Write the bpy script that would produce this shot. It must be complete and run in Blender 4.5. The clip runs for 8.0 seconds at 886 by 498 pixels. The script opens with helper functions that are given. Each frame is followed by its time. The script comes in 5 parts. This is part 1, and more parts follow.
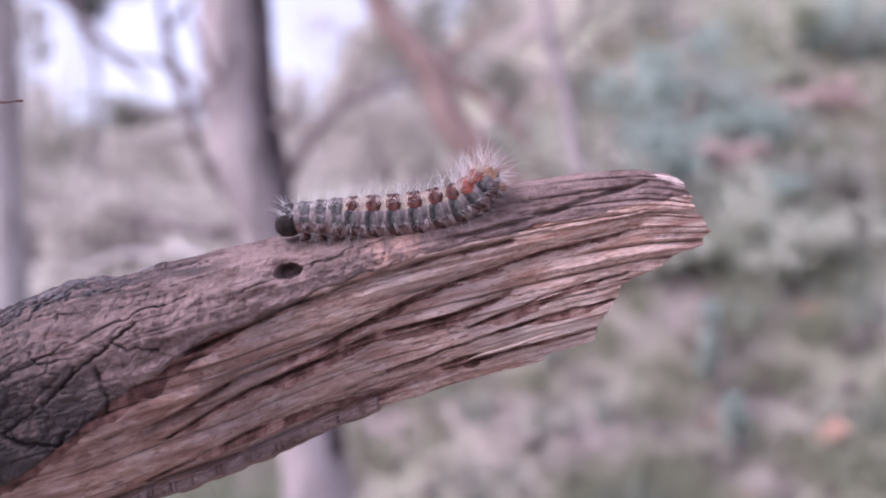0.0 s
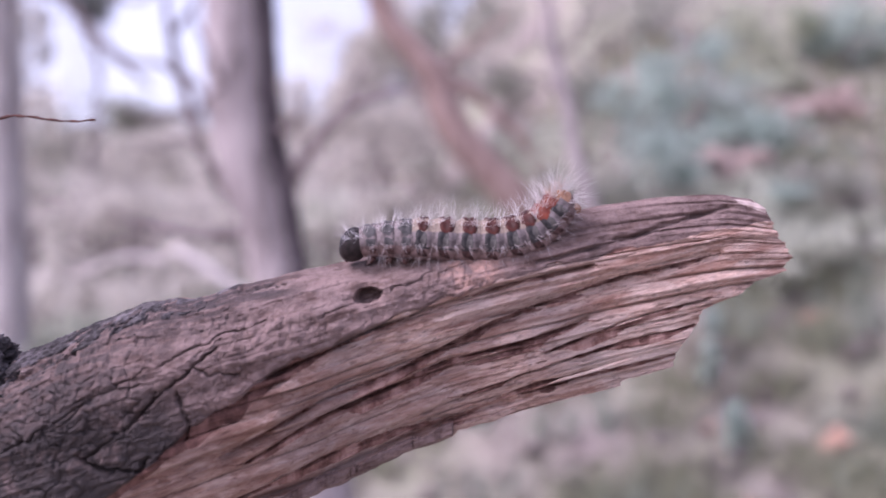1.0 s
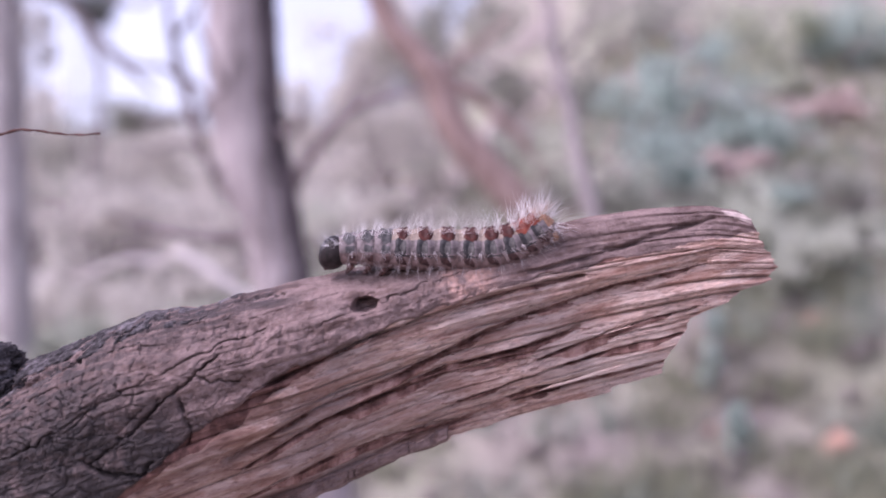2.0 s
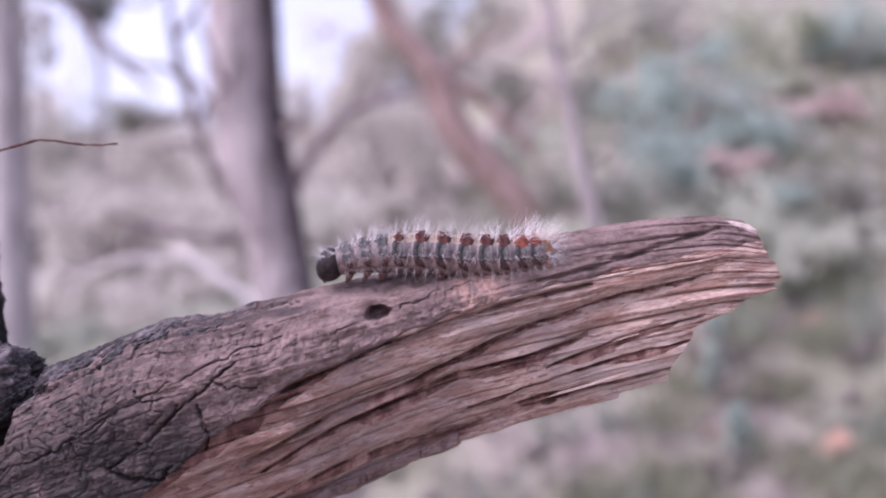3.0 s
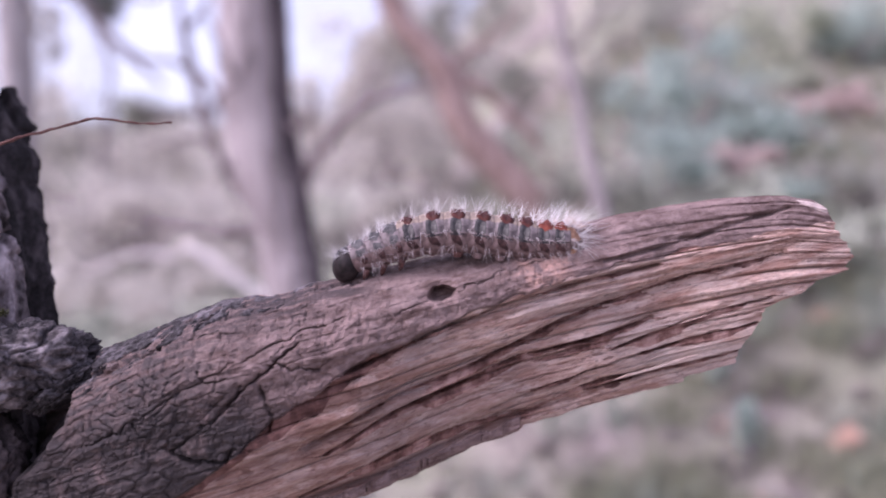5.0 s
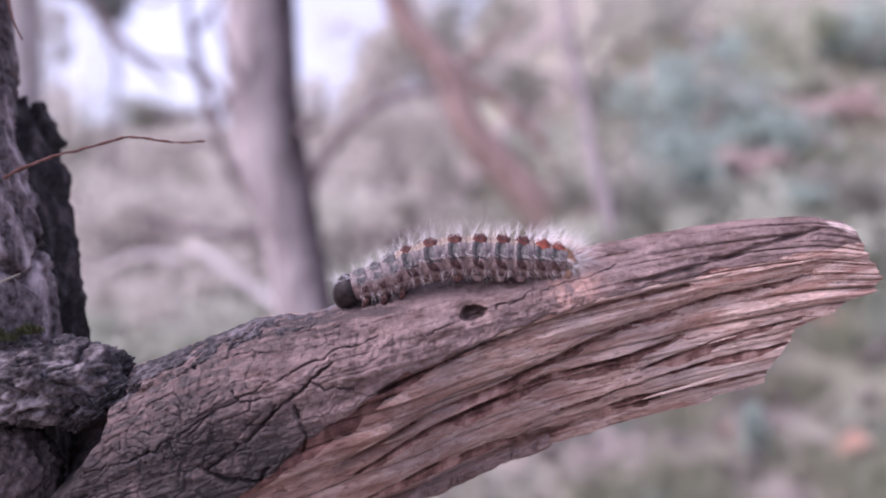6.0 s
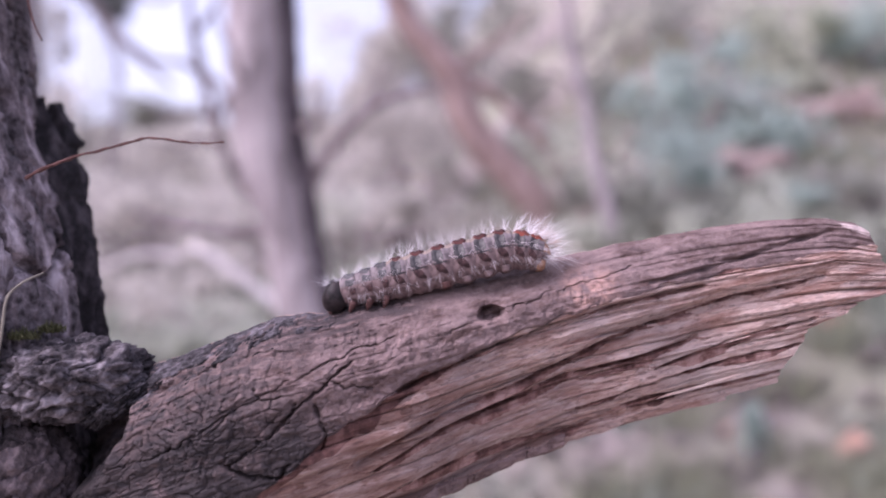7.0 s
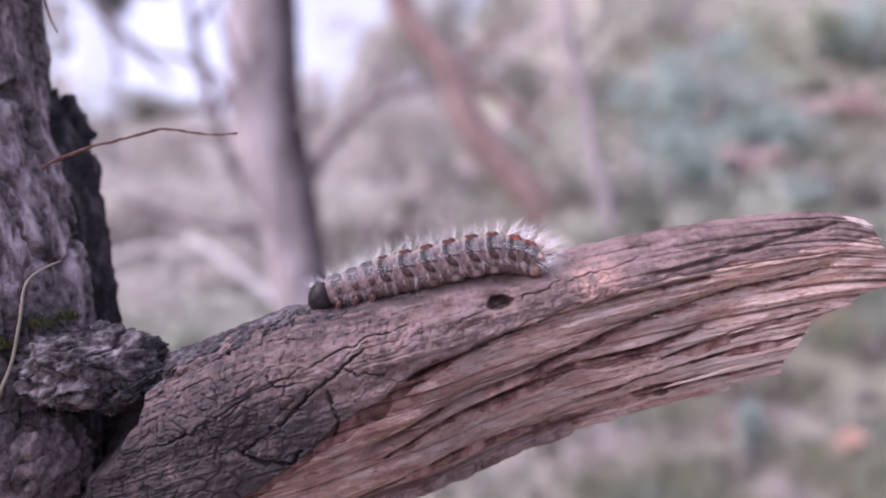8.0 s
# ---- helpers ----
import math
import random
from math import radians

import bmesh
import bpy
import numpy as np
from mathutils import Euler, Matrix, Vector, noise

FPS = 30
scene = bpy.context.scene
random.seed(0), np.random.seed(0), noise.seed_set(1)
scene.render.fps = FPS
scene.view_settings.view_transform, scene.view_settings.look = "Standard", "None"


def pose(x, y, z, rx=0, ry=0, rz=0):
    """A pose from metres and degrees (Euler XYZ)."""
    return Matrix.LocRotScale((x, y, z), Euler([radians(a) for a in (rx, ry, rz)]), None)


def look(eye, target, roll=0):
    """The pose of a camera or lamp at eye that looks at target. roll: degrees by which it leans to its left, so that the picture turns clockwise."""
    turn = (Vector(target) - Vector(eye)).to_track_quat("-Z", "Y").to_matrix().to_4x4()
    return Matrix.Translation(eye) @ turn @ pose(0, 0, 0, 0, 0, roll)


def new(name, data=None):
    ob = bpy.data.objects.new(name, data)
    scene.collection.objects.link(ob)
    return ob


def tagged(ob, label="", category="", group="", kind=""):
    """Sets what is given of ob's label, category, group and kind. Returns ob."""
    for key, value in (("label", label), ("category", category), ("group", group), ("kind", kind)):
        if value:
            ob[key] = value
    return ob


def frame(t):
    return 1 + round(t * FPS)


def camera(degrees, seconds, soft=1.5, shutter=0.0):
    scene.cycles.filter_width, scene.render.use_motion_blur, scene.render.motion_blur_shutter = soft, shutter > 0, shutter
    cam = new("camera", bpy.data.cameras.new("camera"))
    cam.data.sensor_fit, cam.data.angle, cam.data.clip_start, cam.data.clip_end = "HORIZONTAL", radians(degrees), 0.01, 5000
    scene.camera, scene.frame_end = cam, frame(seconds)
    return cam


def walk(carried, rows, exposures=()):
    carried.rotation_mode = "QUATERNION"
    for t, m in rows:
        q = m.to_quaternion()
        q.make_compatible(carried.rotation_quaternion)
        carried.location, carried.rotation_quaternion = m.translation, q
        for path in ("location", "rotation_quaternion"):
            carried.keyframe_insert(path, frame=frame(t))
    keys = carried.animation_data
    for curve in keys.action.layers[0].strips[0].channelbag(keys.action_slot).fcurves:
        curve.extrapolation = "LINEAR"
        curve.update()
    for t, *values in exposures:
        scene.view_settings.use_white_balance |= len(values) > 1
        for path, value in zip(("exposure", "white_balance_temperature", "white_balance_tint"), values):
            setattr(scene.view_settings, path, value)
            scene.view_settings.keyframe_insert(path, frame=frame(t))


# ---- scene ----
MM = 0.001

# ---- camera ----
PATH = [
    (0, (0.02087, -0.13799, -0.00428), (0.03032, 0.86193, 0.00433), -0.843),
    (0.5, (0.01316, -0.13437, -0.00283), (0.02449, 0.86549, 0.00982), -0.581),
    (1, (0.00849, -0.13660, -0.00110), (0.01891, 0.86325, 0.01263), -0.426),
    (1.5, (0.00969, -0.13854, -0.00043), (0.01808, 0.86130, 0.01569), -0.489),
    (3, (0.00778, -0.14373, 0.00167), (0.01600, 0.85612, 0.01706), -0.387),
    (3.5, (0.00286, -0.14234, 0.00228), (0.01209, 0.85754, 0.01438), -0.253),
    (4, (0.00005, -0.14051, 0.00093), (0.00746, 0.85941, 0.01112), -0.302),
    (4.5, (-0.00020, -0.14055, -0.00113), (0.00349, 0.85939, 0.00880), -0.404),
    (6, (-0.00560, -0.14191, 0.00204), (-0.00986, 0.85800, 0.01511), -0.103),
    (6.5, (-0.00740, -0.14297, 0.00359), (-0.01287, 0.85694, 0.01597), 0.012),
    (7, (-0.00835, -0.14353, 0.00221), (-0.01295, 0.85638, 0.01444), 0.028),
    (7.5, (-0.00856, -0.14644, 0.00194), (-0.01068, 0.85350, 0.01222), 0.246),
    (8, (-0.01035, -0.14589, 0.00132), (-0.01280, 0.85408, 0.00900), 0.316),
]
cam = camera(52.17, 8.0, soft=1.85)
cam.data.dof.use_dof = True
cam.data.dof.focus_distance = 0.1425
cam.data.dof.aperture_fstop = 10.8
walk(cam, [(t, look(eye, target, roll)) for t, eye, target, roll in PATH],
     exposures=[(0, 0.96, 5930, 37), (8, 0.96, 5930, 37)])

# ---- light: a bright hazy sky, with a broad veiled sun high on the left ----
SUN_UP, SUN_ROUND = radians(50), radians(-108)
world = bpy.data.worlds.new("sky")
scene.world = world
world.use_nodes = True
wn = world.node_tree
sky = wn.nodes.new("ShaderNodeTexSky")
sky.sky_type = "NISHITA"
sky.sun_disc = False
sky.sun_elevation = SUN_UP
sky.sun_rotation = SUN_ROUND
sky.dust_density = 4.0
sky.air_density = 1.0
veil = wn.nodes.new("ShaderNodeHueSaturation")   # thin high cloud takes most of the blue
veil.inputs["Saturation"].default_value = 0.45
wn.links.new(sky.outputs[0], veil.inputs["Color"])
wn.links.new(veil.outputs[0], wn.nodes["Background"].inputs[0])
wn.nodes["Background"].inputs[1].default_value = 0.165
sun = new("sun", bpy.data.lights.new("sun", "SUN"))
sun.data.energy = 0.85
sun.data.angle = radians(28)
sun.data.color = (1.0, 0.97, 0.94)
way = Vector((math.sin(SUN_ROUND) * math.cos(SUN_UP), math.cos(SUN_ROUND) * math.cos(SUN_UP), math.sin(SUN_UP)))
sun.matrix_basis = look(way * 20, (0, 0, 0))


# ---- materials ----
def shader(name, rough=0.8):
    m = bpy.data.materials.new(name)
    m.use_nodes = True
    p = m.node_tree.nodes["Principled BSDF"]
    p.inputs["Roughness"].default_value = rough
    p.inputs["Specular IOR Level"].default_value = 0.25
    return m, m.node_tree, p


def coords(nt, scale=(1, 1, 1), turn=(0, 0, 0)):
    tc = nt.nodes.new("ShaderNodeTexCoord")
    mp = nt.nodes.new("ShaderNodeMapping")
    rot = nt.nodes.new("ShaderNodeMapping")
    rot.inputs["Rotation"].default_value = turn
    nt.links.new(tc.outputs["Object"], rot.inputs[0])
    nt.links.new(rot.outputs[0], mp.inputs[0])
    mp.inputs["Scale"].default_value = scale
    return mp.outputs[0]


def noise_tex(nt, vec, scale, detail=4, rough=0.55):
    n = nt.nodes.new("ShaderNodeTexNoise")
    n.inputs["Scale"].default_value = scale
    n.inputs["Detail"].default_value = detail
    n.inputs["Roughness"].default_value = rough
    nt.links.new(vec, n.inputs["Vector"])
    return n.outputs["Fac"]


def ramp(nt, fac, stops):
    r = nt.nodes.new("ShaderNodeValToRGB")
    while len(r.color_ramp.elements) < len(stops):
        r.color_ramp.elements.new(0.5)
    for e, (pos, col) in zip(r.color_ramp.elements, stops):
        e.position = pos
        e.color = (*col, 1)
    nt.links.new(fac, r.inputs[0])
    return r.outputs[0]


def mix(nt, fac, a, b):
    n = nt.nodes.new("ShaderNodeMix")
    n.data_type = "RGBA"
    if isinstance(fac, float):
        n.inputs[0].default_value = fac
    else:
        nt.links.new(fac, n.inputs[0])
    for sock, val in ((n.inputs[6], a), (n.inputs[7], b)):
        if isinstance(val, tuple):
            sock.default_value = (*val, 1)
        else:
            nt.links.new(val, sock)
    return n.outputs[2]


def bump(nt, p, height, dist, strength=1.0):
    b = nt.nodes.new("ShaderNodeBump")
    b.inputs["Distance"].default_value = dist
    b.inputs["Strength"].default_value = strength
    nt.links.new(height, b.inputs["Height"])
    nt.links.new(b.outputs[0], p.inputs["Normal"])


def near_spot(nt, centre, radius):
    """1 within a soft round stain, 0 outside."""
    tc = nt.nodes.new("ShaderNodeTexCoord")
    d = nt.nodes.new("ShaderNodeVectorMath")
    d.operation = "DISTANCE"
    nt.links.new(tc.outputs["Object"], d.inputs[0])
    d.inputs[1].default_value = centre
    r = nt.nodes.new("ShaderNodeMapRange")
    nt.links.new(d.outputs["Value"], r.inputs[0])
    r.inputs[1].default_value, r.inputs[2].default_value = radius * 0.35, radius
    r.inputs[3].default_value, r.inputs[4].default_value = 1.0, 0.0
    return r.outputs[0]


def times(nt, a, b):
    n = nt.nodes.new("ShaderNodeMath")
    n.operation = "MULTIPLY"
    for sock, val in zip(n.inputs, (a, b)):
        if isinstance(val, float):
            sock.default_value = val
        else:
            nt.links.new(val, sock)
    return n.outputs[0]


GRAIN = (0, radians(15), 0)


def wood_material():
    m, nt, p = shader("split_wood", 0.82)
    along = coords(nt, (110, 700, 900), GRAIN)
    fine = coords(nt, (420, 2300, 3000), GRAIN)
    flaky = coords(nt, (230, 420, 520), GRAIN)
    a = ramp(nt, noise_tex(nt, along, 1.0, 5, 0.62),
             [(0.27, (0.150, 0.065, 0.047)), (0.39, (0.440, 0.261, 0.211)), (0.51, (0.720, 0.475, 0.394)), (0.68, (0.860, 0.655, 0.575))])
    b = ramp(nt, noise_tex(nt, fine, 1.0, 4, 0.65), [(0.34, (0.150, 0.079, 0.058)), (0.5, (0.500, 0.340, 0.282)), (0.66, (0.840, 0.650, 0.562))])
    c = mix(nt, 0.46, a, b)
    pale = ramp(nt, noise_tex(nt, flaky, 1.0, 5, 0.65), [(0.50, (0, 0, 0)), (0.60, (1, 1, 1))])
    c = mix(nt, times(nt, pale, 0.62), c, (0.820, 0.645, 0.575))
    grey = ramp(nt, noise_tex(nt, coords(nt, (60, 60, 60)), 1.0, 4), [(0.45, (0, 0, 0)), (0.65, (1, 1, 1))])
    c = mix(nt, times(nt, grey, 0.55), c, (0.460, 0.394, 0.379))
    red = ramp(nt, noise_tex(nt, coords(nt, (45, 260, 380), GRAIN), 1.3, 4), [(0.5, (0, 0, 0)), (0.66, (1, 1, 1))])
    c = mix(nt, times(nt, red, 0.5), c, (0.300, 0.123, 0.080))
    dirt = ramp(nt, noise_tex(nt, coords(nt, (330, 800, 900), GRAIN), 1.0, 5, 0.7), [(0.56, (0, 0, 0)), (0.66, (1, 1, 1))])
    c = mix(nt, times(nt, dirt, 0.42), c, (0.130, 0.074, 0.056))
    fleck = ramp(nt, noise_tex(nt, coords(nt, (700, 1700, 1900), GRAIN), 1.0, 4, 0.6), [(0.60, (0, 0, 0)), (0.65, (1, 1, 1))])
    c = mix(nt, times(nt, fleck, 0.5), c, (0.100, 0.054, 0.042))
    bleach = ramp(nt, noise_tex(nt, coords(nt, (160, 420, 520), GRAIN), 1.0, 4, 0.6), [(0.38, (0.2, 0.2, 0.2)), (0.56, (1, 1, 1))])
    for centre, radius in (((0.043, 0.003, -0.0145), 0.012), ((0.033, 0.003, -0.0185), 0.010)):   # sun-bleached lower edge
        c = mix(nt, times(nt, times(nt, near_spot(nt, centre, radius), bleach), 0.45), c, (0.760, 0.630, 0.561))
    old = ramp(nt, noise_tex(nt, coords(nt, (60, 260, 330), GRAIN), 1.0, 4, 0.6), [(0.36, (0.25, 0.25, 0.25)), (0.56, (1, 1, 1))])
    for centre, radius in (((-0.024, -0.004, -0.036), 0.040), ((0.012, -0.001, -0.027), 0.014)):   # darker, browner wood by the thick end
        c = mix(nt, times(nt, times(nt, near_spot(nt, centre, radius), old), 0.75), c, (0.190, 0.096, 0.075))
    nt.links.new(c, p.inputs["Base Color"])
    bump(nt, p, noise_tex(nt, coords(nt, (520, 3400, 4200), GRAIN), 1.0, 6, 0.7), 0.0006)
    return m


def skin_material():
    m, nt, p = shader("weathered_skin", 0.85)
    along = coords(nt, (160, 500, 600), GRAIN)
    speck = coords(nt, (900, 900, 900))
    a = ramp(nt, noise_tex(nt, along, 1.0, 5, 0.6),
             [(0.28, (0.080, 0.053, 0.047)), (0.48, (0.172, 0.114, 0.105)), (0.72, (0.335, 0.245, 0.228))])
    b = ramp(nt, noise_tex(nt, speck, 1.0, 4, 0.65), [(0.35, (0.062, 0.041, 0.039)), (0.65, (0.275, 0.208, 0.196))])
    c = mix(nt, 0.40, a, b)
    # bleached pinkish patches and brown ones
    pink = ramp(nt, noise_tex(nt, coords(nt, (130, 170, 220), GRAIN), 1.0, 5, 0.6), [(0.47, (0, 0, 0)), (0.62, (1, 1, 1))])
    c = mix(nt, times(nt, pink, 0.40), c, (0.385, 0.275, 0.256))
    brown = ramp(nt, noise_tex(nt, coords(nt, (95, 200, 260), GRAIN), 1.7, 5, 0.65), [(0.53, (0, 0, 0)), (0.63, (1, 1, 1))])
    c = mix(nt, times(nt, brown, 0.6), c, (0.083, 0.046, 0.038))
    # sooty, lichen-dark weathering towards the thick end
    reach = None
    for centre, radius in (((-0.059, -0.005, -0.038), 0.020), ((-0.049, -0.007, -0.033), 0.018), ((-0.043, -0.007, -0.032), 0.020), ((-0.0335, -0.007, -0.0285), 0.0125)):
        spot = near_spot(nt, centre, radius)
        if reach:
            both = nt.nodes.new("ShaderNodeMath")
            both.operation = "MAXIMUM"
            nt.links.new(reach, both.inputs[0])
            nt.links.new(spot, both.inputs[1])
            spot = both.outputs[0]
        reach = spot
    soot = times(nt, reach,
                 ramp(nt, noise_tex(nt, coords(nt, (230, 230, 230)), 1.0, 5, 0.65), [(0.36, (0.52, 0.52, 0.52)), (0.46, (1, 1, 1))]))
    c = mix(nt, times(nt, soot, 0.9), c, (0.05, 0.042, 0.042))
    soot2 = times(nt, near_spot(nt, (-0.056, 0.006, -0.013), 0.036),
                  ramp(nt, noise_tex(nt, coords(nt, (330, 500, 700), GRAIN), 1.0, 5, 0.65), [(0.45, (0, 0, 0)), (0.56, (1, 1, 1))]))
    c = mix(nt, times(nt, soot2, 0.85), c, (0.05, 0.045, 0.047))
    # shade in the recess at the branch's root, painted near black
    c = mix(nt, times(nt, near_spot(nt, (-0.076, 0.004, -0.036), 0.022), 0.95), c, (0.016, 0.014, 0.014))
    streak = ramp(nt, noise_tex(nt, coords(nt, (120, 500, 900), GRAIN), 1.0, 5, 0.65), [(0.42, (0, 0, 0)), (0.54, (1, 1, 1))])
    for centre, radius in (((-0.0165, 0.003, -0.0055), 0.006), ((-0.026, 0.003, -0.0075), 0.010), ((-0.036, 0.002, -0.0105), 0.010)):
        c = mix(nt, times(nt, times(nt, near_spot(nt, centre, radius), streak), 0.85), c, (0.05, 0.041, 0.043))
    warm = times(nt, near_spot(nt, (0.0145, 0.001, -0.0022), 0.0062),
                 ramp(nt, noise_tex(nt, coords(nt, (500, 500, 500)), 1.0, 3), [(0.4, (0, 0, 0)), (0.62, (1, 1, 1))]))
    c = mix(nt, times(nt, warm, 0.6), c, (0.66, 0.40, 0.32))
    nt.links.new(c, p.inputs["Base Color"])
    bump(nt, p, noise_tex(nt, speck, 1.0, 5, 0.7), 0.0006)
    return m


def bark_material(name, dark, mid, pale, scale=1.0, stretch=0.23, shift=0.0):
    m, nt, p = shader(name, 0.9)
    a = ramp(nt, noise_tex(nt, coords(nt, (300 * scale, 300 * scale, 300 * stretch * scale)), 1.0, 5, 0.62),
             [(0.38 + shift, dark), (0.49 + shift, mid), (0.62 + shift, pale)])
    b = ramp(nt, noise_tex(nt, coords(nt, (1200 * scale,) * 3), 1.0, 3), [(0.35, dark), (0.7, pale)])
    nt.links.new(mix(nt, 0.25, a, b), p.inputs["Base Color"])
    bump(nt, p, noise_tex(nt, coords(nt, (900 * scale,) * 3), 1.0, 5), 0.0005 / scale)
    return m


def mottled(name, a, b, scale, rough=0.7, depth=0.0, detail=3):
    m, nt, p = shader(name, rough)
    f = noise_tex(nt, coords(nt, (scale,) * 3), 1.0, detail)
    nt.links.new(ramp(nt, f, [(0.32, a), (0.68, b)]), p.inputs["Base Color"])
    if depth:
        bump(nt, p, f, depth)
    return m


def leafy(name, a, b):
    """Leaves that vary one from the other, and let some light through."""
    m, nt, p = shader(name, 0.6)
    g = nt.nodes.new("ShaderNodeNewGeometry")
    c = ramp(nt, g.outputs["Random Per Island"], [(0.0, a), (1.0, b)])
    nt.links.new(c, p.inputs["Base Color"])
    t = nt.nodes.new("ShaderNodeBsdfTranslucent")
    nt.links.new(c, t.inputs[0])
    ms = nt.nodes.new("ShaderNodeMixShader")
    ms.inputs[0].default_value = 0.5
    nt.links.new(p.outputs[0], ms.inputs[1])
    nt.links.new(t.outputs[0], ms.inputs[2])
    nt.links.new(ms.outputs[0], nt.nodes["Material Output"].inputs[0])
    return m


WOOD, SKIN = wood_material(), skin_material()
# reddish inner layer, its colour darkened for shadow under the skin's lip
SHADED_INNER = bark_material("shaded_inner_bark", (0.04, 0.017, 0.014), (0.105, 0.05, 0.042), (0.22, 0.12, 0.102))
BARK = bark_material("rough_bark", (0.018, 0.014, 0.015), (0.12, 0.094, 0.098), (0.50, 0.43, 0.445), 0.6, 0.3, 0.05)
DARK_BARK = bark_material("black_bark", (0.006, 0.005, 0.005), (0.017, 0.014, 0.015), (0.075, 0.062, 0.064))
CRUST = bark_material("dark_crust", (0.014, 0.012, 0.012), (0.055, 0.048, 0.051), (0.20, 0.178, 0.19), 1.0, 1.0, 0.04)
HEARTWOOD = bark_material("heartwood", (0.085, 0.038, 0.031), (0.22, 0.115, 0.096), (0.42, 0.27, 0.235))
KNOT = bark_material("knot_bark", (0.012, 0.010, 0.011), (0.07, 0.058, 0.06), (0.33, 0.29, 0.30), 0.9, 0.9, 0.03)
BURL = bark_material("burl_bark", (0.018, 0.015, 0.015), (0.062, 0.047, 0.047), (0.19, 0.148, 0.148), 0.7, 0.9, 0.02)
PALE_WOOD = mottled("fresh_wood", (0.33, 0.255, 0.23), (0.60, 0.49, 0.455), 700, 0.7, 0.0003)
TWIG = mottled("twig_bark", (0.07, 0.03, 0.025), (0.19, 0.095, 0.08), 700, 0.7, 0.0002)
STEM = mottled("dry_stem", (0.15, 0.135, 0.105), (0.27, 0.24, 0.19), 400, 0.7)
MOSS = mottled("moss", (0.03, 0.034, 0.014), (0.09, 0.09, 0.04), 900, 0.9)


# ---- helpers of the build ----
def part(name, bm, material, parent=None, label="", smooth=True):
    me = bpy.data.meshes.new(name)
    bm.to_mesh(me)
    bm.free()
    me.materials.append(material)
    if smooth:
        me.shade_smooth()
    ob = new(name, me)
    ob.parent = parent
    if label:
        ob["label"] = label
    return ob


def mesh_of(name, verts, faces, material, parent=None, label="", smooth=True):
    me = bpy.data.meshes.new(name)
    me.from_pydata([tuple(v) for v in verts], [], [tuple(f) for f in faces])
    me.materials.append(material)
    if smooth:
        me.shade_smooth()
    me.update()
    ob = new(name, me)
    ob.parent = parent
    if label:
        ob["label"] = label
    return ob


def lattice(ix, iy, seed):
    h = (ix.astype(np.int64) * 374761393 + iy.astype(np.int64) * 668265263 + seed * 974634539) & 0x7FFFFFFF
    h = ((h ^ (h >> 13)) * 1274126177) & 0x7FFFFFFF
    return ((h ^ (h >> 16)) & 0xFFFF) / 65535.0


def vnoise(x, y, seed=0):
    """Smooth noise of a plane, -1 to 1."""
    ix, iy = np.floor(x), np.floor(y)
    fx, fy = x - ix, y - iy
    fx, fy = fx * fx * fx * (fx * (fx * 6 - 15) + 10), fy * fy * fy * (fy * (fy * 6 - 15) + 10)
    a, b = lattice(ix, iy, seed), lattice(ix + 1, iy, seed)
    c, d = lattice(ix, iy + 1, seed), lattice(ix + 1, iy + 1, seed)
    return 2 * ((a + (b - a) * fx) * (1 - fy) + (c + (d - c) * fx) * fy) - 1


def fbm(x, y, seed=0, octaves=4):
    return sum(vnoise(x * 2 ** k, y * 2 ** k, seed + 31 * k) * 0.5 ** k for k in range(octaves))


def cells(x, y, seed=0):
    """Distance to the border between scattered cells, and a number for each cell."""
    ix, iy = np.floor(x), np.floor(y)
    d1 = np.full(x.shape, 9.0)
    d2 = np.full(x.shape, 9.0)
    own = np.zeros(x.shape)
    for i in (-1, 0, 1):
        for j in (-1, 0, 1):
            cx, cy = ix + i, iy + j
            px = cx + 0.15 + 0.7 * lattice(cx, cy, seed)
            py = cy + 0.15 + 0.7 * lattice(cx, cy, seed + 7)
            d = np.hypot(px - x, py - y)
            near = d < d1
            d2 = np.where(near, d1, np.minimum(d2, d))
            own = np.where(near, lattice(cx, cy, seed + 3), own)
            d1 = np.where(near, d, d1)
    return d2 - d1, own


def to_line(x, z, line):
    """Distance from points of the plane to a broken line."""
    best = np.full(x.shape, 1e9)
    for (x0, z0), (x1, z1) in zip(line, line[1:]):
        ex, ez = x1 - x0, z1 - z0
        s = np.clip(((x - x0) * ex + (z - z0) * ez) / (ex * ex + ez * ez), 0, 1)
        best = np.minimum(best, np.hypot(x - x0 - s * ex, z - z0 - s * ez))
    return best


def step(a, b, x):
    s = np.clip((x - a) / (b - a), 0, 1)
    return s * s * (3 - 2 * s)


def tube(points, radii, sides=8, wobble=0.0, seed=0):
    """A closed tapering tube through points, as lists of vertices and faces."""
    rng = random.Random(seed)
    pts = [Vector(p) for p in points]
    verts, faces = [], []
    n = len(pts)
    for i, p in enumerate(pts):
        d = (pts[min(i + 1, n - 1)] - pts[max(i - 1, 0)]).normalized()
        a = d.cross(Vector((0.31, 1, 0.17))).normalized()
        b = d.cross(a)
        for k in range(sides):
            ang = 2 * math.pi * k / sides
            r = radii[i] * (1 + wobble * rng.uniform(-1, 1))
            verts.append(p + (a * math.cos(ang) + b * math.sin(ang)) * r)
    for i in range(n - 1):
        for k in range(sides):
            q = (k + 1) % sides
            faces.append((i * sides + k, i * sides + q, (i + 1) * sides + q, (i + 1) * sides + k))
    faces.append(tuple(range(sides))[::-1])
    faces.append(tuple(range((n - 1) * sides, n * sides)))
    return verts, faces


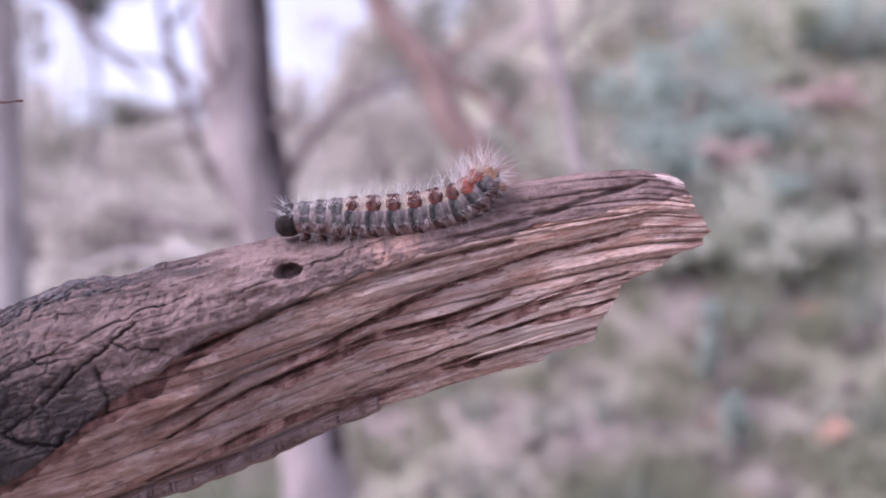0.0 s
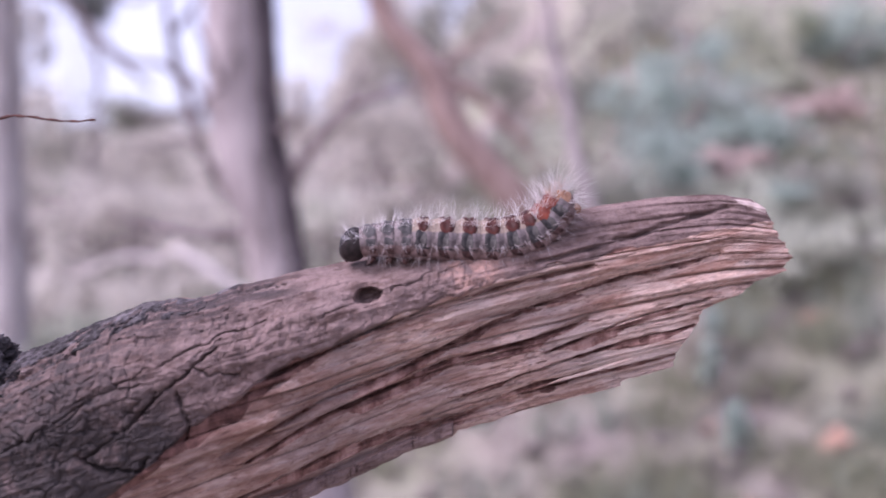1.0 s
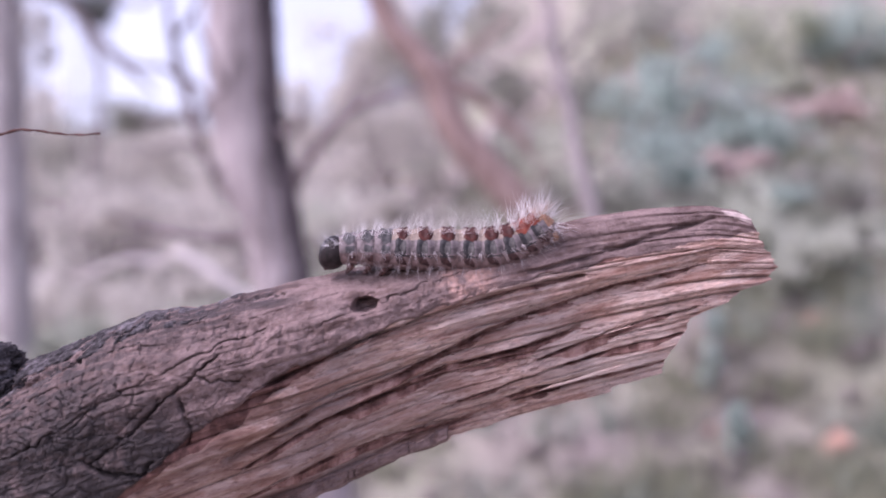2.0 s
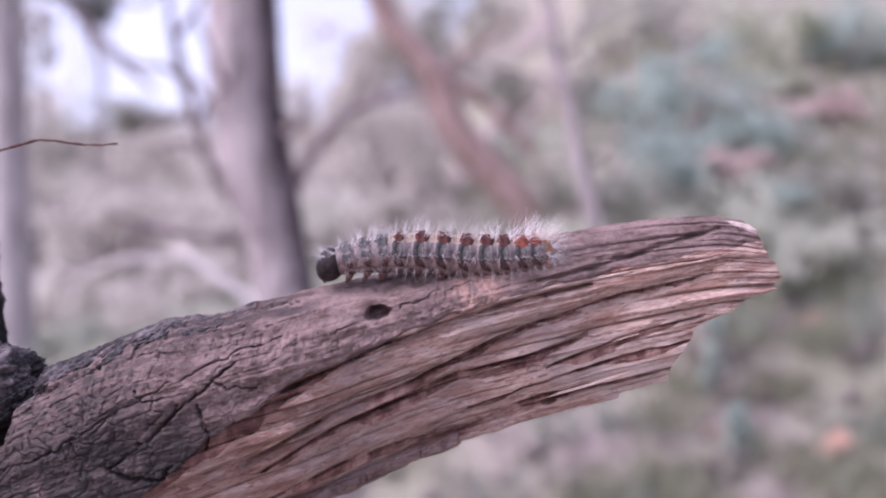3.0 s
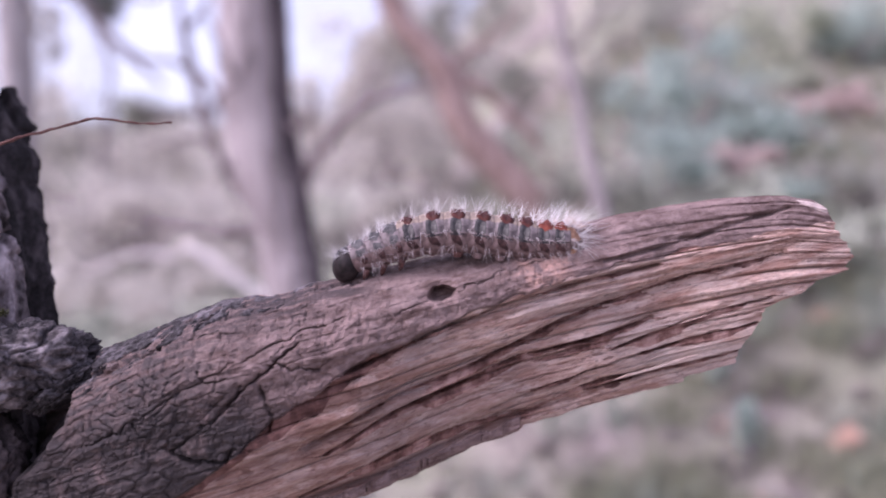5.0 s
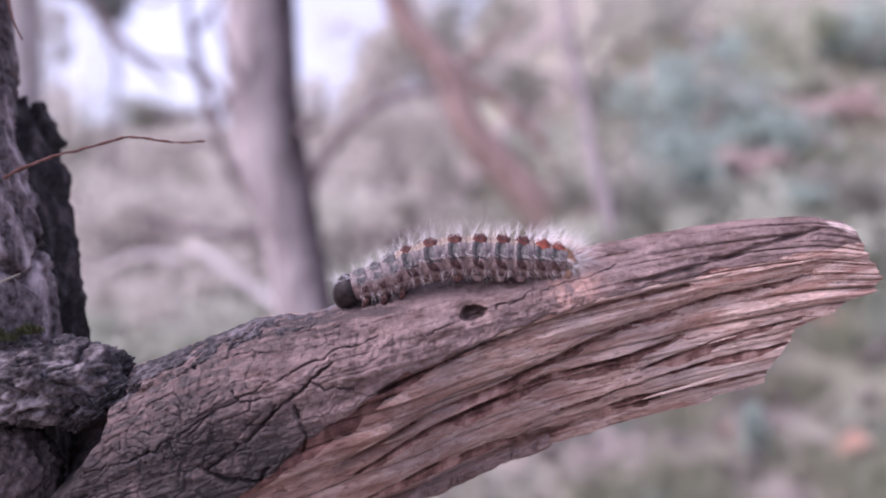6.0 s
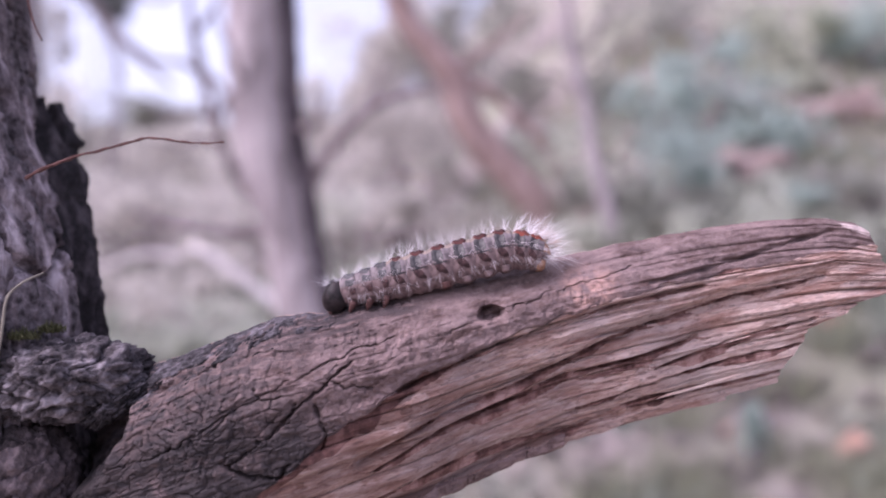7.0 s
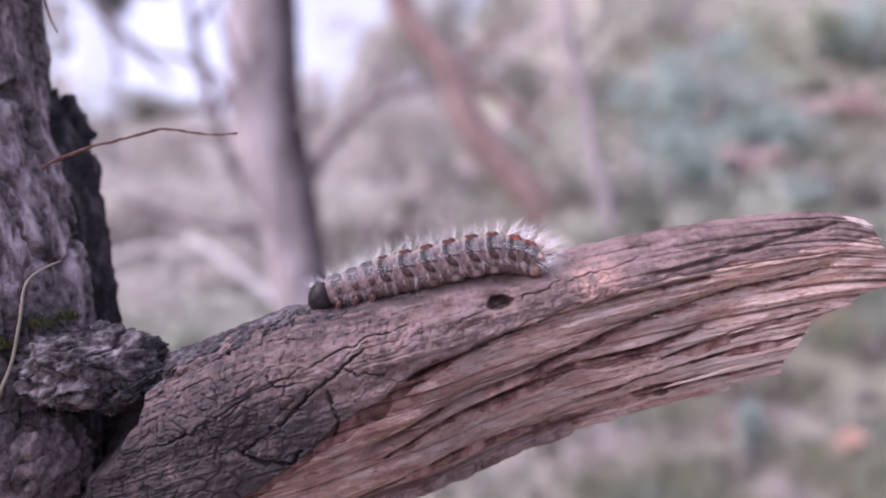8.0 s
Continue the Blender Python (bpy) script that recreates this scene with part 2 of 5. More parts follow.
def curve_points(ctrl, n):
    """n points of a smooth curve through the control points."""
    c = [Vector(p) for p in ctrl]
    c = [2 * c[0] - c[1]] + c + [2 * c[-1] - c[-2]]
    out = []
    for i in range(n):
        u = i / (n - 1) * (len(c) - 3)
        k = min(int(u), len(c) - 4)
        t = u - k
        p0, p1, p2, p3 = c[k:k + 4]
        out.append(0.5 * ((2 * p1) + (p2 - p0) * t + (2 * p0 - 5 * p1 + 4 * p2 - p3) * t * t + (3 * p1 - p0 - 3 * p2 + p3) * t ** 3))
    return out


def spline(x, pairs):
    xs, ys = zip(*pairs)
    return np.interp(x, xs, ys)


# ---- the broken branch ----
UPPER = [(-98, -24), (-75, -21), (-60, -17.3), (-53, -14.6), (-46, -11.6), (-39, -8.6), (-28.5, -7.0), (-22, -5.0), (-18, -4.2), (-5, -0.8),
         (10, 2.6), (23, 5.4), (33, 7.2), (40, 8.1), (47, 8.8), (54, 8.8), (58, 8.1), (61, 7.3), (68, 6)]
LOWER = [(-98, -66), (-60, -54), (-20, -41.0), (-10, -38.2), (0, -34.0), (11, -29.4), (20, -26.9), (30, -24.5), (38, -22.1), (47, -19.4), (68, -12)]
TIP = [(0, 58.5), (0.03, 60), (0.11, 61), (0.2, 62.2), (0.29, 63), (0.38, 64), (0.42, 63.2), (0.475, 63.3), (0.5, 61.5), (0.53, 59.3), (0.58, 57), (0.62, 55), (0.65, 51), (0.66, 50.2), (0.72, 49.6), (0.8, 48),
       (0.86, 47.2), (0.945, 46.6), (0.952, 38.8), (0.978, 38.4), (0.981, 12.0), (1.0, 11.5)]
FRONT = [(-98, 14), (-75, 2), (-62, -5.5), (-45, -7.5), (-33, -7), (-12, -3.3), (0, -1), (20, 1), (35, 2.5), (50, 3), (68, 3.5)]
SKIN_EDGE = [(-98, -76), (-60, -49), (-47.3, -40.0), (-37.9, -33.8), (-31.0, -28.4), (-26.8, -24.6), (-12.1, -15.6), (-0.5, -10.9), (18.0, -4.0), (36.8, 0.3), (55.6, 3.7), (68, 6)]
WOOD_CRACKS = [  # line, half width, depth
    ([(-16, -18), (-9.4, -15.3), (-0.1, -11.2), (10.7, -7.4), (21.1, -4.4), (32.9, -1.9)], 0.52, 2.3),
    ([(-22, -29), (-9.4, -22.0), (4.0, -16.9), (17.7, -10.2), (28.9, -6.3), (38.6, -3.2), (52.6, -0.3)], 1.3, 1.7),
    ([(-20, -31), (-9.3, -24.7), (10.8, -16.3), (23.2, -13.2), (32.4, -10.5)], 0.55, 1.8),
    ([(26, -15.5), (37.0, -11.4), (38.7, -10.8), (44.9, -8.6), (51.0, -7.0)], 0.28, 1.2),
    ([(-24, -38), (-9.3, -31.3), (2.7, -27.7), (13.0, -25.5), (24.7, -20.4), (34.6, -18.4)], 0.55, 1.6),
    ([(24.5, -1.2), (38.5, 2.3), (54.5, 7.4)], 0.8, 1.1),
    ([(13, -22.4), (24, -18.4), (36, -14.6), (49, -11.4)], 0.35, 1.4),
    ([(22, -22.6), (33, -19.4), (47, -16.0)], 0.4, 1.3),
]
SKIN_CRACKS = [
    ([(-22.5, -13.1), (-28.6, -18.1), (-35.3, -24.2), (-40.8, -28.6)], 0.33, 1.7),
    ([(-41.8, -28.3), (-38.4, -30.5), (-33.7, -30.5), (-32.2, -28.7)], 0.42, 1.8),
    ([(-28.4, -19.3), (-26.8, -23.2), (-27.6, -26.3)], 0.38, 1.6),
    ([(-60.3, -29.8), (-51.7, -27.3), (-43.5, -22.3), (-33.5, -16.7), (-22.5, -11.7), (-16.1, -9.9)], 0.22, 0.9),
    ([(-35.3, -22.1), (-32.2, -22.3), (-31.1, -19.2)], 0.2, 0.8),
    ([(-26.2, -15.6), (-24.0, -17.4), (-21.6, -16.6), (-19.8, -17.2)], 0.22, 0.9),
    ([(-37.6, -17.2), (-36.0, -19.0), (-32.6, -18.2)], 0.22, 0.9),
    ([(-46.5, -24.6), (-44.8, -27.4), (-45.4, -30.5)], 0.24, 1.0),
    ([(-31.8, -6.7), (-23.6, -5.6), (-14.2, -4.8)], 0.45, 0.8),
    ([(-56, -19), (-50.2, -16.9), (-44, -14.5)], 0.5, 1.0),
    ([(-8, -9.0), (2, -5.4), (12, -1.8), (22, 1.0)], 0.22, 0.55),
]


LEDGES = [0.8, 1.7, 1.2, 0.75, 1.15, 0.9, 0.62, 0.58]


def branch():
    thing = tagged(new("broken_branch"), "weathered dead branch stub, grey-brown, split and splintered at its end", "branch")
    nx, nv = 800, 270
    xs = np.linspace(-96, 66, nx)
    vs = np.linspace(0, 1, nv)
    X, V = np.meshgrid(xs, vs, indexing="ij")
    up, low = spline(X, UPPER), spline(X, LOWER)
    Z = up - V * (up - low)
    coarse = 0.3 + 0.7 * step(0, -30, X)
    Z = Z + (1 - V) ** 14 * coarse * (0.40 * fbm(X * 0.25, X * 0 + 3.3, 5, 4) + 0.35 * step(0.2, 0.5, vnoise(X * 0.16, X * 0 + 8, 9)))
    Z = Z + V ** 20 * 0.35 * fbm(X * 0.22, X * 0 + 1.7, 6, 4)
    rim = spline(X, [(-98, 13), (-40, 12), (0, 10), (20, 8), (55, 2), (68, 1)])
    foot = spline(X, [(-98, 16), (0, 10), (20, 7), (50, 4), (68, 3)])
    Y = spline(X, FRONT) + rim * np.clip((0.3 - V) / 0.3, 0, 1) ** 2 + foot * np.clip((V - 0.5) / 0.5, 0, 1) ** 2.2
    Y = Y + 2.6 * step(0.34, 0.5, V) * step(-16, -4, X) * step(48, 30, X)     # the split face lies back from the skin
    # relief, outwards positive
    edge = spline(X, SKIN_EDGE) + 0.5 * fbm(X * 0.3, Z * 0.1, 21, 3)
    rind = (V > 0.918 + 0.010 * fbm(X * 0.3, V * 0, 23, 3)) & (X < 11.4)     # a strip of bark left along the underside
    skin = (Z > edge) | rind
    over = step(-0.25, 0.35, Z - edge)
    D = over * spline(X, [(-98, 1.2), (-10, 1.2), (15, 0.5), (40, 0.2), (68, 0.1)])
    D = D + rind * (0.8 + 30 * (V - 0.918)) - 0.9 * np.exp(-((V - 0.910) / 0.008) ** 2) * step(16, 8, X) - 0.75 * rind * np.exp(-(np.abs(vnoise(X * 0.9, V * 3, 24)) / 0.14) ** 2)
    G = V + 0.006 * fbm(X * 0.05, V * 4, 40, 2)   # across the grain

    def strips(count, seed, reach, wander):
        """Fibre bundles broken off at different heights and lengths, with sharp ledges between them."""
        s = G * count + wander * fbm(X * 0.010, G * 3, seed, 2)
        i = np.floor(s)
        f = s - i

        def height(i):
            w = X / reach + 7.3 * lattice(i, i * 0, seed + 5) + 0.12 * vnoise(s * 2.3, X * 0.1, seed + 6)
            j = np.floor(w)
            g = w - j
            a, b = lattice(i, j, seed + 1), lattice(i, j + 1, seed + 1)
            return 2 * (a + (b - a) * step(0.955, 1.0, g)) - 1 + 0.25 * vnoise(X * 0.06, i * 3.7, seed + 8)

        h0, h1 = height(i), height(i + 1)
        seam = np.exp(-((1 - f) / 0.12) ** 2) * step(-0.1, 0.5, vnoise(X * 1.2 / reach + i * 3.3, i * 9.1, seed + 2))
        return h0 + (h1 - h0) * step(0.82, 1.0, f) + 0.2 * np.sin(np.pi * f), seam

    h1, seam1 = strips(11, 410, 60.0, 0.3)
    h2, seam2 = strips(27, 420, 34.0, 0.4)
    h3, seam3 = strips(80, 430, 16.0, 0.6)
    wood = 0.5 * fbm(X * 0.018, G * 7, 50, 2) + 0.62 * h1 + 0.30 * h2 + 0.13 * h3 - 0.9 * seam1 - 0.5 * seam2 - 0.22 * seam3
    flake = vnoise(X * 0.10, G * 38, 55)
    wood = wood + 0.12 * step(0.15, 0.22, flake) * step(-0.2, 0.3, vnoise(X * 0.04, G * 5, 56))
    pits = vnoise(X * 0.55, G * 60, 57)
    wood = wood - 0.4 * step(0.35, 0.6, pits) * step(-0.2, 0.3, vnoise(X * 0.06, G * 8, 58))
    chip, chip_own = cells(X * 0.11 + 2 * G, G * 30, 59)
    wood = wood + 0.2 * (chip_own - 0.5) * step(0.0, 0.25, chip) * step(0.35, 0.6, V)
    grey = 0.40 * fbm(X * 0.04, G * 11, 60, 3) + 0.17 * fbm(X * 0.5, G * 30, 61, 4) + 0.06 * h3 - 0.12 * seam3 - 0.25 * seam2 + 0.12 * h2 * step(0.35, 0.0, V)
    b1, own = cells(X * 0.20 + 0.1 * G + 0.25 * fbm(X * .2, Z * .2, 8, 2), Z * 0.36 + X * -0.10, 70)
    b2, own2 = cells(X * 0.44 + 0.7 * fbm(X * .25, Z * .25, 2, 2), Z * 0.56 - X * 0.17 + 0.7 * fbm(X * .25, Z * .25, 3, 2), 71)
    left = step(-8, -34, X) * 0.9 + 0.12
    grey = grey - left * 0.5 * np.exp(-(b1 / 0.05) ** 2) * step(-0.35, 0.15, vnoise(X * 0.11, Z * 0.13, 73))
    patch = step(-0.25, 0.35, vnoise(X * 0.09 + 3, Z * 0.16 - X * 0.05, 74))
    grey = grey - left * (0.08 + 0.28 * patch) * np.exp(-(b2 / 0.08) ** 2) + left * 0.38 * patch * (own2 - 0.5)
    grey = grey + left * 0.22 * (1 - patch) * fbm(X * 0.5, Z * 0.7, 75, 4)
    b3, own3 = cells(X * 0.62 + 0.3 * fbm(X * .3, Z * .3, 12, 2), G * 26 + 0.3 * fbm(X * .3, Z * .3, 13, 2), 78)
    scaly = step(-0.3, 0.3, vnoise(X * 0.07 + 9, Z * 0.12, 79)) * step(34, 16, X)
    grey = grey - 0.24 * scaly * np.exp(-(b3 / 0.10) ** 2) + 0.22 * scaly * (own3 - 0.5) + 0.10 * fbm(X * 1.1, Z * 1.7, 83, 3)
    # small cross checks along the upper rim
    ticks = np.abs(vnoise(X * 1.1, G * 7, 76))
    grey = grey - 0.3 * np.exp(-(ticks / 0.10) ** 2) * step(0.38, 0.2, V) * step(0.0, 0.5, vnoise(X * 0.09, Z * 0.3, 77))
    ease = step(35, 5, X)
    # layers torn off in long steps: a ledge over a hollow that rises again below it
    hollow = np.zeros(X.shape)
    for (line, half, deep), tall in zip(WOOD_CRACKS, LEDGES):
        s = spline(X, line) + 0.12 * fbm(X * 0.07, V * 0, int(100 * tall), 2) - Z
        ends = step(line[0][0] - 4, line[0][0] + 6, X) * step(line[-1][0] + 4, line[-1][0] - 8, X)
        wood = wood + tall * ends * np.where(s > 0, -np.exp(-np.abs(s) / (1.1 + tall)) * step(0, 0.3, s), 0.35 * np.exp(-np.abs(s) / 1.4))
        stain = (s > -0.15) & (s < ends ** 2 * (0.55 + 0.85 * tall) * (0.8 + 0.8 * fbm(X * 0.09, G * 12, int(100 * tall) + 1, 4)))
        hollow = np.where(stain & (ends > 0.05), 1.0, hollow)
    D = D + np.where(skin, grey * (0.35 + 0.65 * ease) + wood * 0.55 * (1 - ease), wood)
    ragged = 0.75 + 0.55 * fbm(X * 0.22, Z * 0.3, 82, 2)
    wander_x, wander_z = fbm(X * 0.7, Z * 0.7, 80, 3), fbm(X * 0.7, Z * 0.7, 81, 3)
    drift = 0.35 * fbm(X * 0.10, Z * 0.25, 84, 3)        # the grain's own slow wander
    for n, (line, half, deep) in enumerate(WOOD_CRACKS + SKIN_CRACKS):
        if n < len(WOOD_CRACKS):
            d = to_line(X, Z + drift + 0.06 * wander_z, line) / np.clip(ragged, 0.7, 1.5)
        else:
            d = to_line(X + 0.4 * wander_x, Z + 0.36 * wander_z, line) / np.clip(ragged, 0.3, 1.5)
        deep = deep * np.clip(0.5 + 0.6 * ragged, 0.3, 1.1)
        D = D - deep * np.exp(-(d / (0.62 * half)) ** 2) - 0.15 * np.exp(-(d / (2 * half)) ** 2)
    pit = ((X + 1.4) / 2.2) ** 2 + ((Z + 6.2 - 0.10 * (X + 1.5)) / 1.25) ** 2
    D = D - 4.0 * step(1.15, 0.5, pit + 0.25 * fbm(X * 0.8, Z * 0.8, 85, 2)) - 0.5 * step(3.0, 1.0, pit) - 0.7 * np.exp(-((X + 4.2) / 2.0) ** 2 - ((Z + 6.8) / 1.0) ** 2)
    D = D + 0.05 * fbm(X * 1.5, Z * 2.5, 90, 2)
    root = spline(Z, [(-70, -82), (-39, -71), (-26, -60.5), (-17, -59), (0, -62)])
    Y = Y + 20 * step(3.0, -4.5, X - root - 2.6 * fbm(X * 0.16, Z * 0.16, 88, 4))
    scurf = 0.09 * step(-20, -50, X) - 0.3 * step(-26, -12, X) + 0.075 * fbm(X * 0.45 + 20 * V, V * 38, 28, 4) - V - 0.012
    D = D + 0.35 * step(0.0, 0.012, scurf)
    D = D + step(-10, -16, X) * step(0.09, 0.03, V) * (0.25 * step(0.0, 0.1, vnoise(X * 0.35, V * 40, 30)) + 0.15 * fbm(X * 0.9, V * 60, 33, 2))
    soft = step(0.0, 0.05, V) * step(1.0, 0.97, V)
    Yf = Y - D * (0.25 + 0.75 * soft)
    lift = step(0.16, 0.0, V) * coarse          # on the rim the relief also roughens the outline
    Z = Z + lift * np.clip(D, -0.8, 0.8) * 0.9
    # the far side, rounder and plainer
    mid = np.clip(4 * V * (1 - V), 0, 1) ** 0.5
    Yb = Y + 1.2 + mid * spline(X, [(-98, 26), (-30, 24), (20, 17), (45, 9), (66, 5)]) + 0.5 * fbm(X * 0.04, V * 12, 95, 3)
    reach = spline(V, TIP) + 0.16 * vnoise(V * 60, V * 0, 97) + 0.3 * vnoise(V * 18, V * 0 + 4, 98)
    keep_v = X <= reach
    faces_ok = keep_v[:-1, :-1] & keep_v[1:, :-1] & keep_v[1:, 1:] & keep_v[:-1, 1:]
    front = np.stack([X, Yf, Z], -1).reshape(-1, 3) * MM
    back = np.stack([X, Yb, Z], -1).reshape(-1, 3) * MM
    idx = np.arange(nx * nv).reshape(nx, nv)
    quads = np.stack([idx[:-1, :-1], idx[1:, :-1], idx[1:, 1:], idx[:-1, 1:]], -1)
    on_skin = skin[:-1, :-1] & faces_ok

    def sheet(name, verts, faces, material, label):
        used, inv = np.unique(faces.reshape(-1), return_inverse=True)
        return mesh_of(name, verts[used].tolist(), inv.reshape(faces.shape).tolist(), material, thing, label)

    # band below the skin's edge that carries the reddish colour and painted shadow
    band = (Z < edge) & (Z > edge - (1.3 + 1.8 * np.clip(fbm(X * 0.12, Z * 0.05, 25, 3) + 0.4, 0, 2)) * step(-4, -20, X))
    fresh = (V < 0.07 * step(53.5, 59.5, X) + 0.012 * vnoise(X * 1.1, V * 0, 26)) & (V > 0.012) & (X > 54.5) & (X < 60.2)
    on_fresh = fresh[:-1, :-1] & faces_ok
    on_skin = on_skin & ~on_fresh
    crust = scurf > 0
    on_crust = crust[:-1, :-1] & faces_ok
    on_skin = on_skin & ~on_crust
    on_band = band[:-1, :-1] & faces_ok & ~on_skin & ~on_fresh & ~on_crust
    on_heart = (hollow[:-1, :-1] > 0) & faces_ok & ~on_skin & ~on_band & ~on_fresh & ~on_crust
    core = faces_ok & ~on_heart & ~on_skin & ~on_band & ~on_fresh & ~on_crust
    n = nx * nv
    walls = []
    padded = np.zeros((nx + 1, nv + 1), bool)
    padded[1:-1, 1:-1] = faces_ok
    for i, j in np.argwhere(faces_ok):
        a, b, c, d = quads[i, j]
        if not padded[i, j + 1]:
            walls.append((d, a, a + n, d + n))
        if not padded[i + 2, j + 1]:
            walls.append((b, c, c + n, b + n))
        if not padded[i + 1, j]:
            walls.append((a, b, b + n, a + n))
        if not padded[i + 1, j + 2]:
            walls.append((c, d, d + n, c + n))
    both = np.concatenate([front, back])
    rear = quads[faces_ok][:, ::-1] + n
    sheet("split_wood", both, np.concatenate([quads[core], rear, np.array(walls)]), WOOD, "fibrous split wood with long dark cracks")
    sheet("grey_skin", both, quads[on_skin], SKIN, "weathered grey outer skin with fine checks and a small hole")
    sheet("fresh_break", both, quads[on_fresh], PALE_WOOD, "pale freshly broken facet")
    sheet("dark_crust", both, quads[on_crust], CRUST, "blackish flaky crust along the upper edge")
    sheet("heartwood", both, quads[on_heart], HEARTWOOD, "red-brown wood laid bare under the torn layers")
    sheet("shaded_inner_bark", both, quads[on_band], SHADED_INNER, "reddish-brown inner bark under the skin's edge, darkened for its shadow")
    return thing


def splinters(thing):
    """Lifted slivers on the broken end and along the split face."""
    rng = random.Random(4)
    rows = [  # start, direction, length, width, thickness, material, label
        ((26, 5.4, -20.6), (1, -0.03, 0.30), 15, 0.52, 0.42, WOOD, ""),
        ((38, 1.5, -0.6), (1, 0.05, 0.18), 17, 0.39, 0.35, WOOD, ""),
        ((50, 2.1, -4.6), (1, 0.12, 0.20), 11, 0.45, 0.42, WOOD, ""),
    ]
    for n, (start, way, length, wide, thick, mat, label) in enumerate(rows):
        bm = bmesh.new()
        d = Vector(way).normalized()
        side = d.cross(Vector((0, 1, 0))).normalized()
        out = side.cross(d)
        rings = []
        for i in range(15):
            u = i / 14
            w = wide * 0.5 * min(1, 5 * u + 0.08, 5.5 * (1 - u) + 0.18) * (1 + 0.25 * noise.noise((u * 5, n, 0)))
            c = Vector(start) + d * (u * length) + side * (0.25 * noise.noise((u * 3, n * 7, 3)))
            h = thick * (0.8 + 0.4 * noise.noise((u * 6, n, 9)))
            prof = ((-1, 0.5), (-0.75, -0.35), (-0.1, -0.55 + rng.uniform(-.1, .1)), (0.6, -0.4), (1, 0.5), (0, 0.9))
            rings.append([bm.verts.new((c + side * (a * w) + out * (b * h)) * MM) for a, b in prof])
        for a, b in zip(rings, rings[1:]):
            for k in range(6):
                bm.faces.new((a[k], a[(k + 1) % 6], b[(k + 1) % 6], b[k]))
        bm.faces.new(rings[0][::-1])
        bm.faces.new(rings[-1])
        bmesh.ops.recalc_face_normals(bm, faces=bm.faces)
        part("splinter", bm, mat, thing, label)


# ---- the living trunk beside it ----
def bark_sheet(th, z, seed):
    """Relief of plated bark over angle and height, in millimetres."""
    a = th * 40
    wx = a + 2.5 * fbm(a * 0.1, z * 0.05, seed, 3)
    wz = z + 4.0 * fbm(a * 0.08, z * 0.04, seed + 1, 3)
    edge, own = cells(wx * 0.10, wz * 0.026, seed + 2)
    edge2, own2 = cells(wx * 0.25 + 3, wz * 0.085, seed + 4)
    r = 1.2 * (own - 0.5) + 3.6 * step(0.0, 0.09, edge) - 2.8
    r = r + 0.7 * step(0.0, 0.12, edge2) + 0.6 * (own2 - 0.5)
    r = r - 1.3 * np.exp(-(vnoise(wx * 0.30, wz * 0.028, seed + 9) / 0.10) ** 2)
    r = r + 0.35 * fbm(a * 0.2, z * 0.05, seed + 6, 3) + 0.28 * fbm(a * 0.9, z * 0.16, seed + 7, 3)
    return r


def trunk_radius(z):
    return spline(z, [(-900, 62), (-120, 52), (-40, 49), (-20, 47), (-7, 46), (2.5, 43.5), (14, 39.5), (24, 34.9), (40, 30.2), (60, 27.8), (300, 27), (2600, 20)])


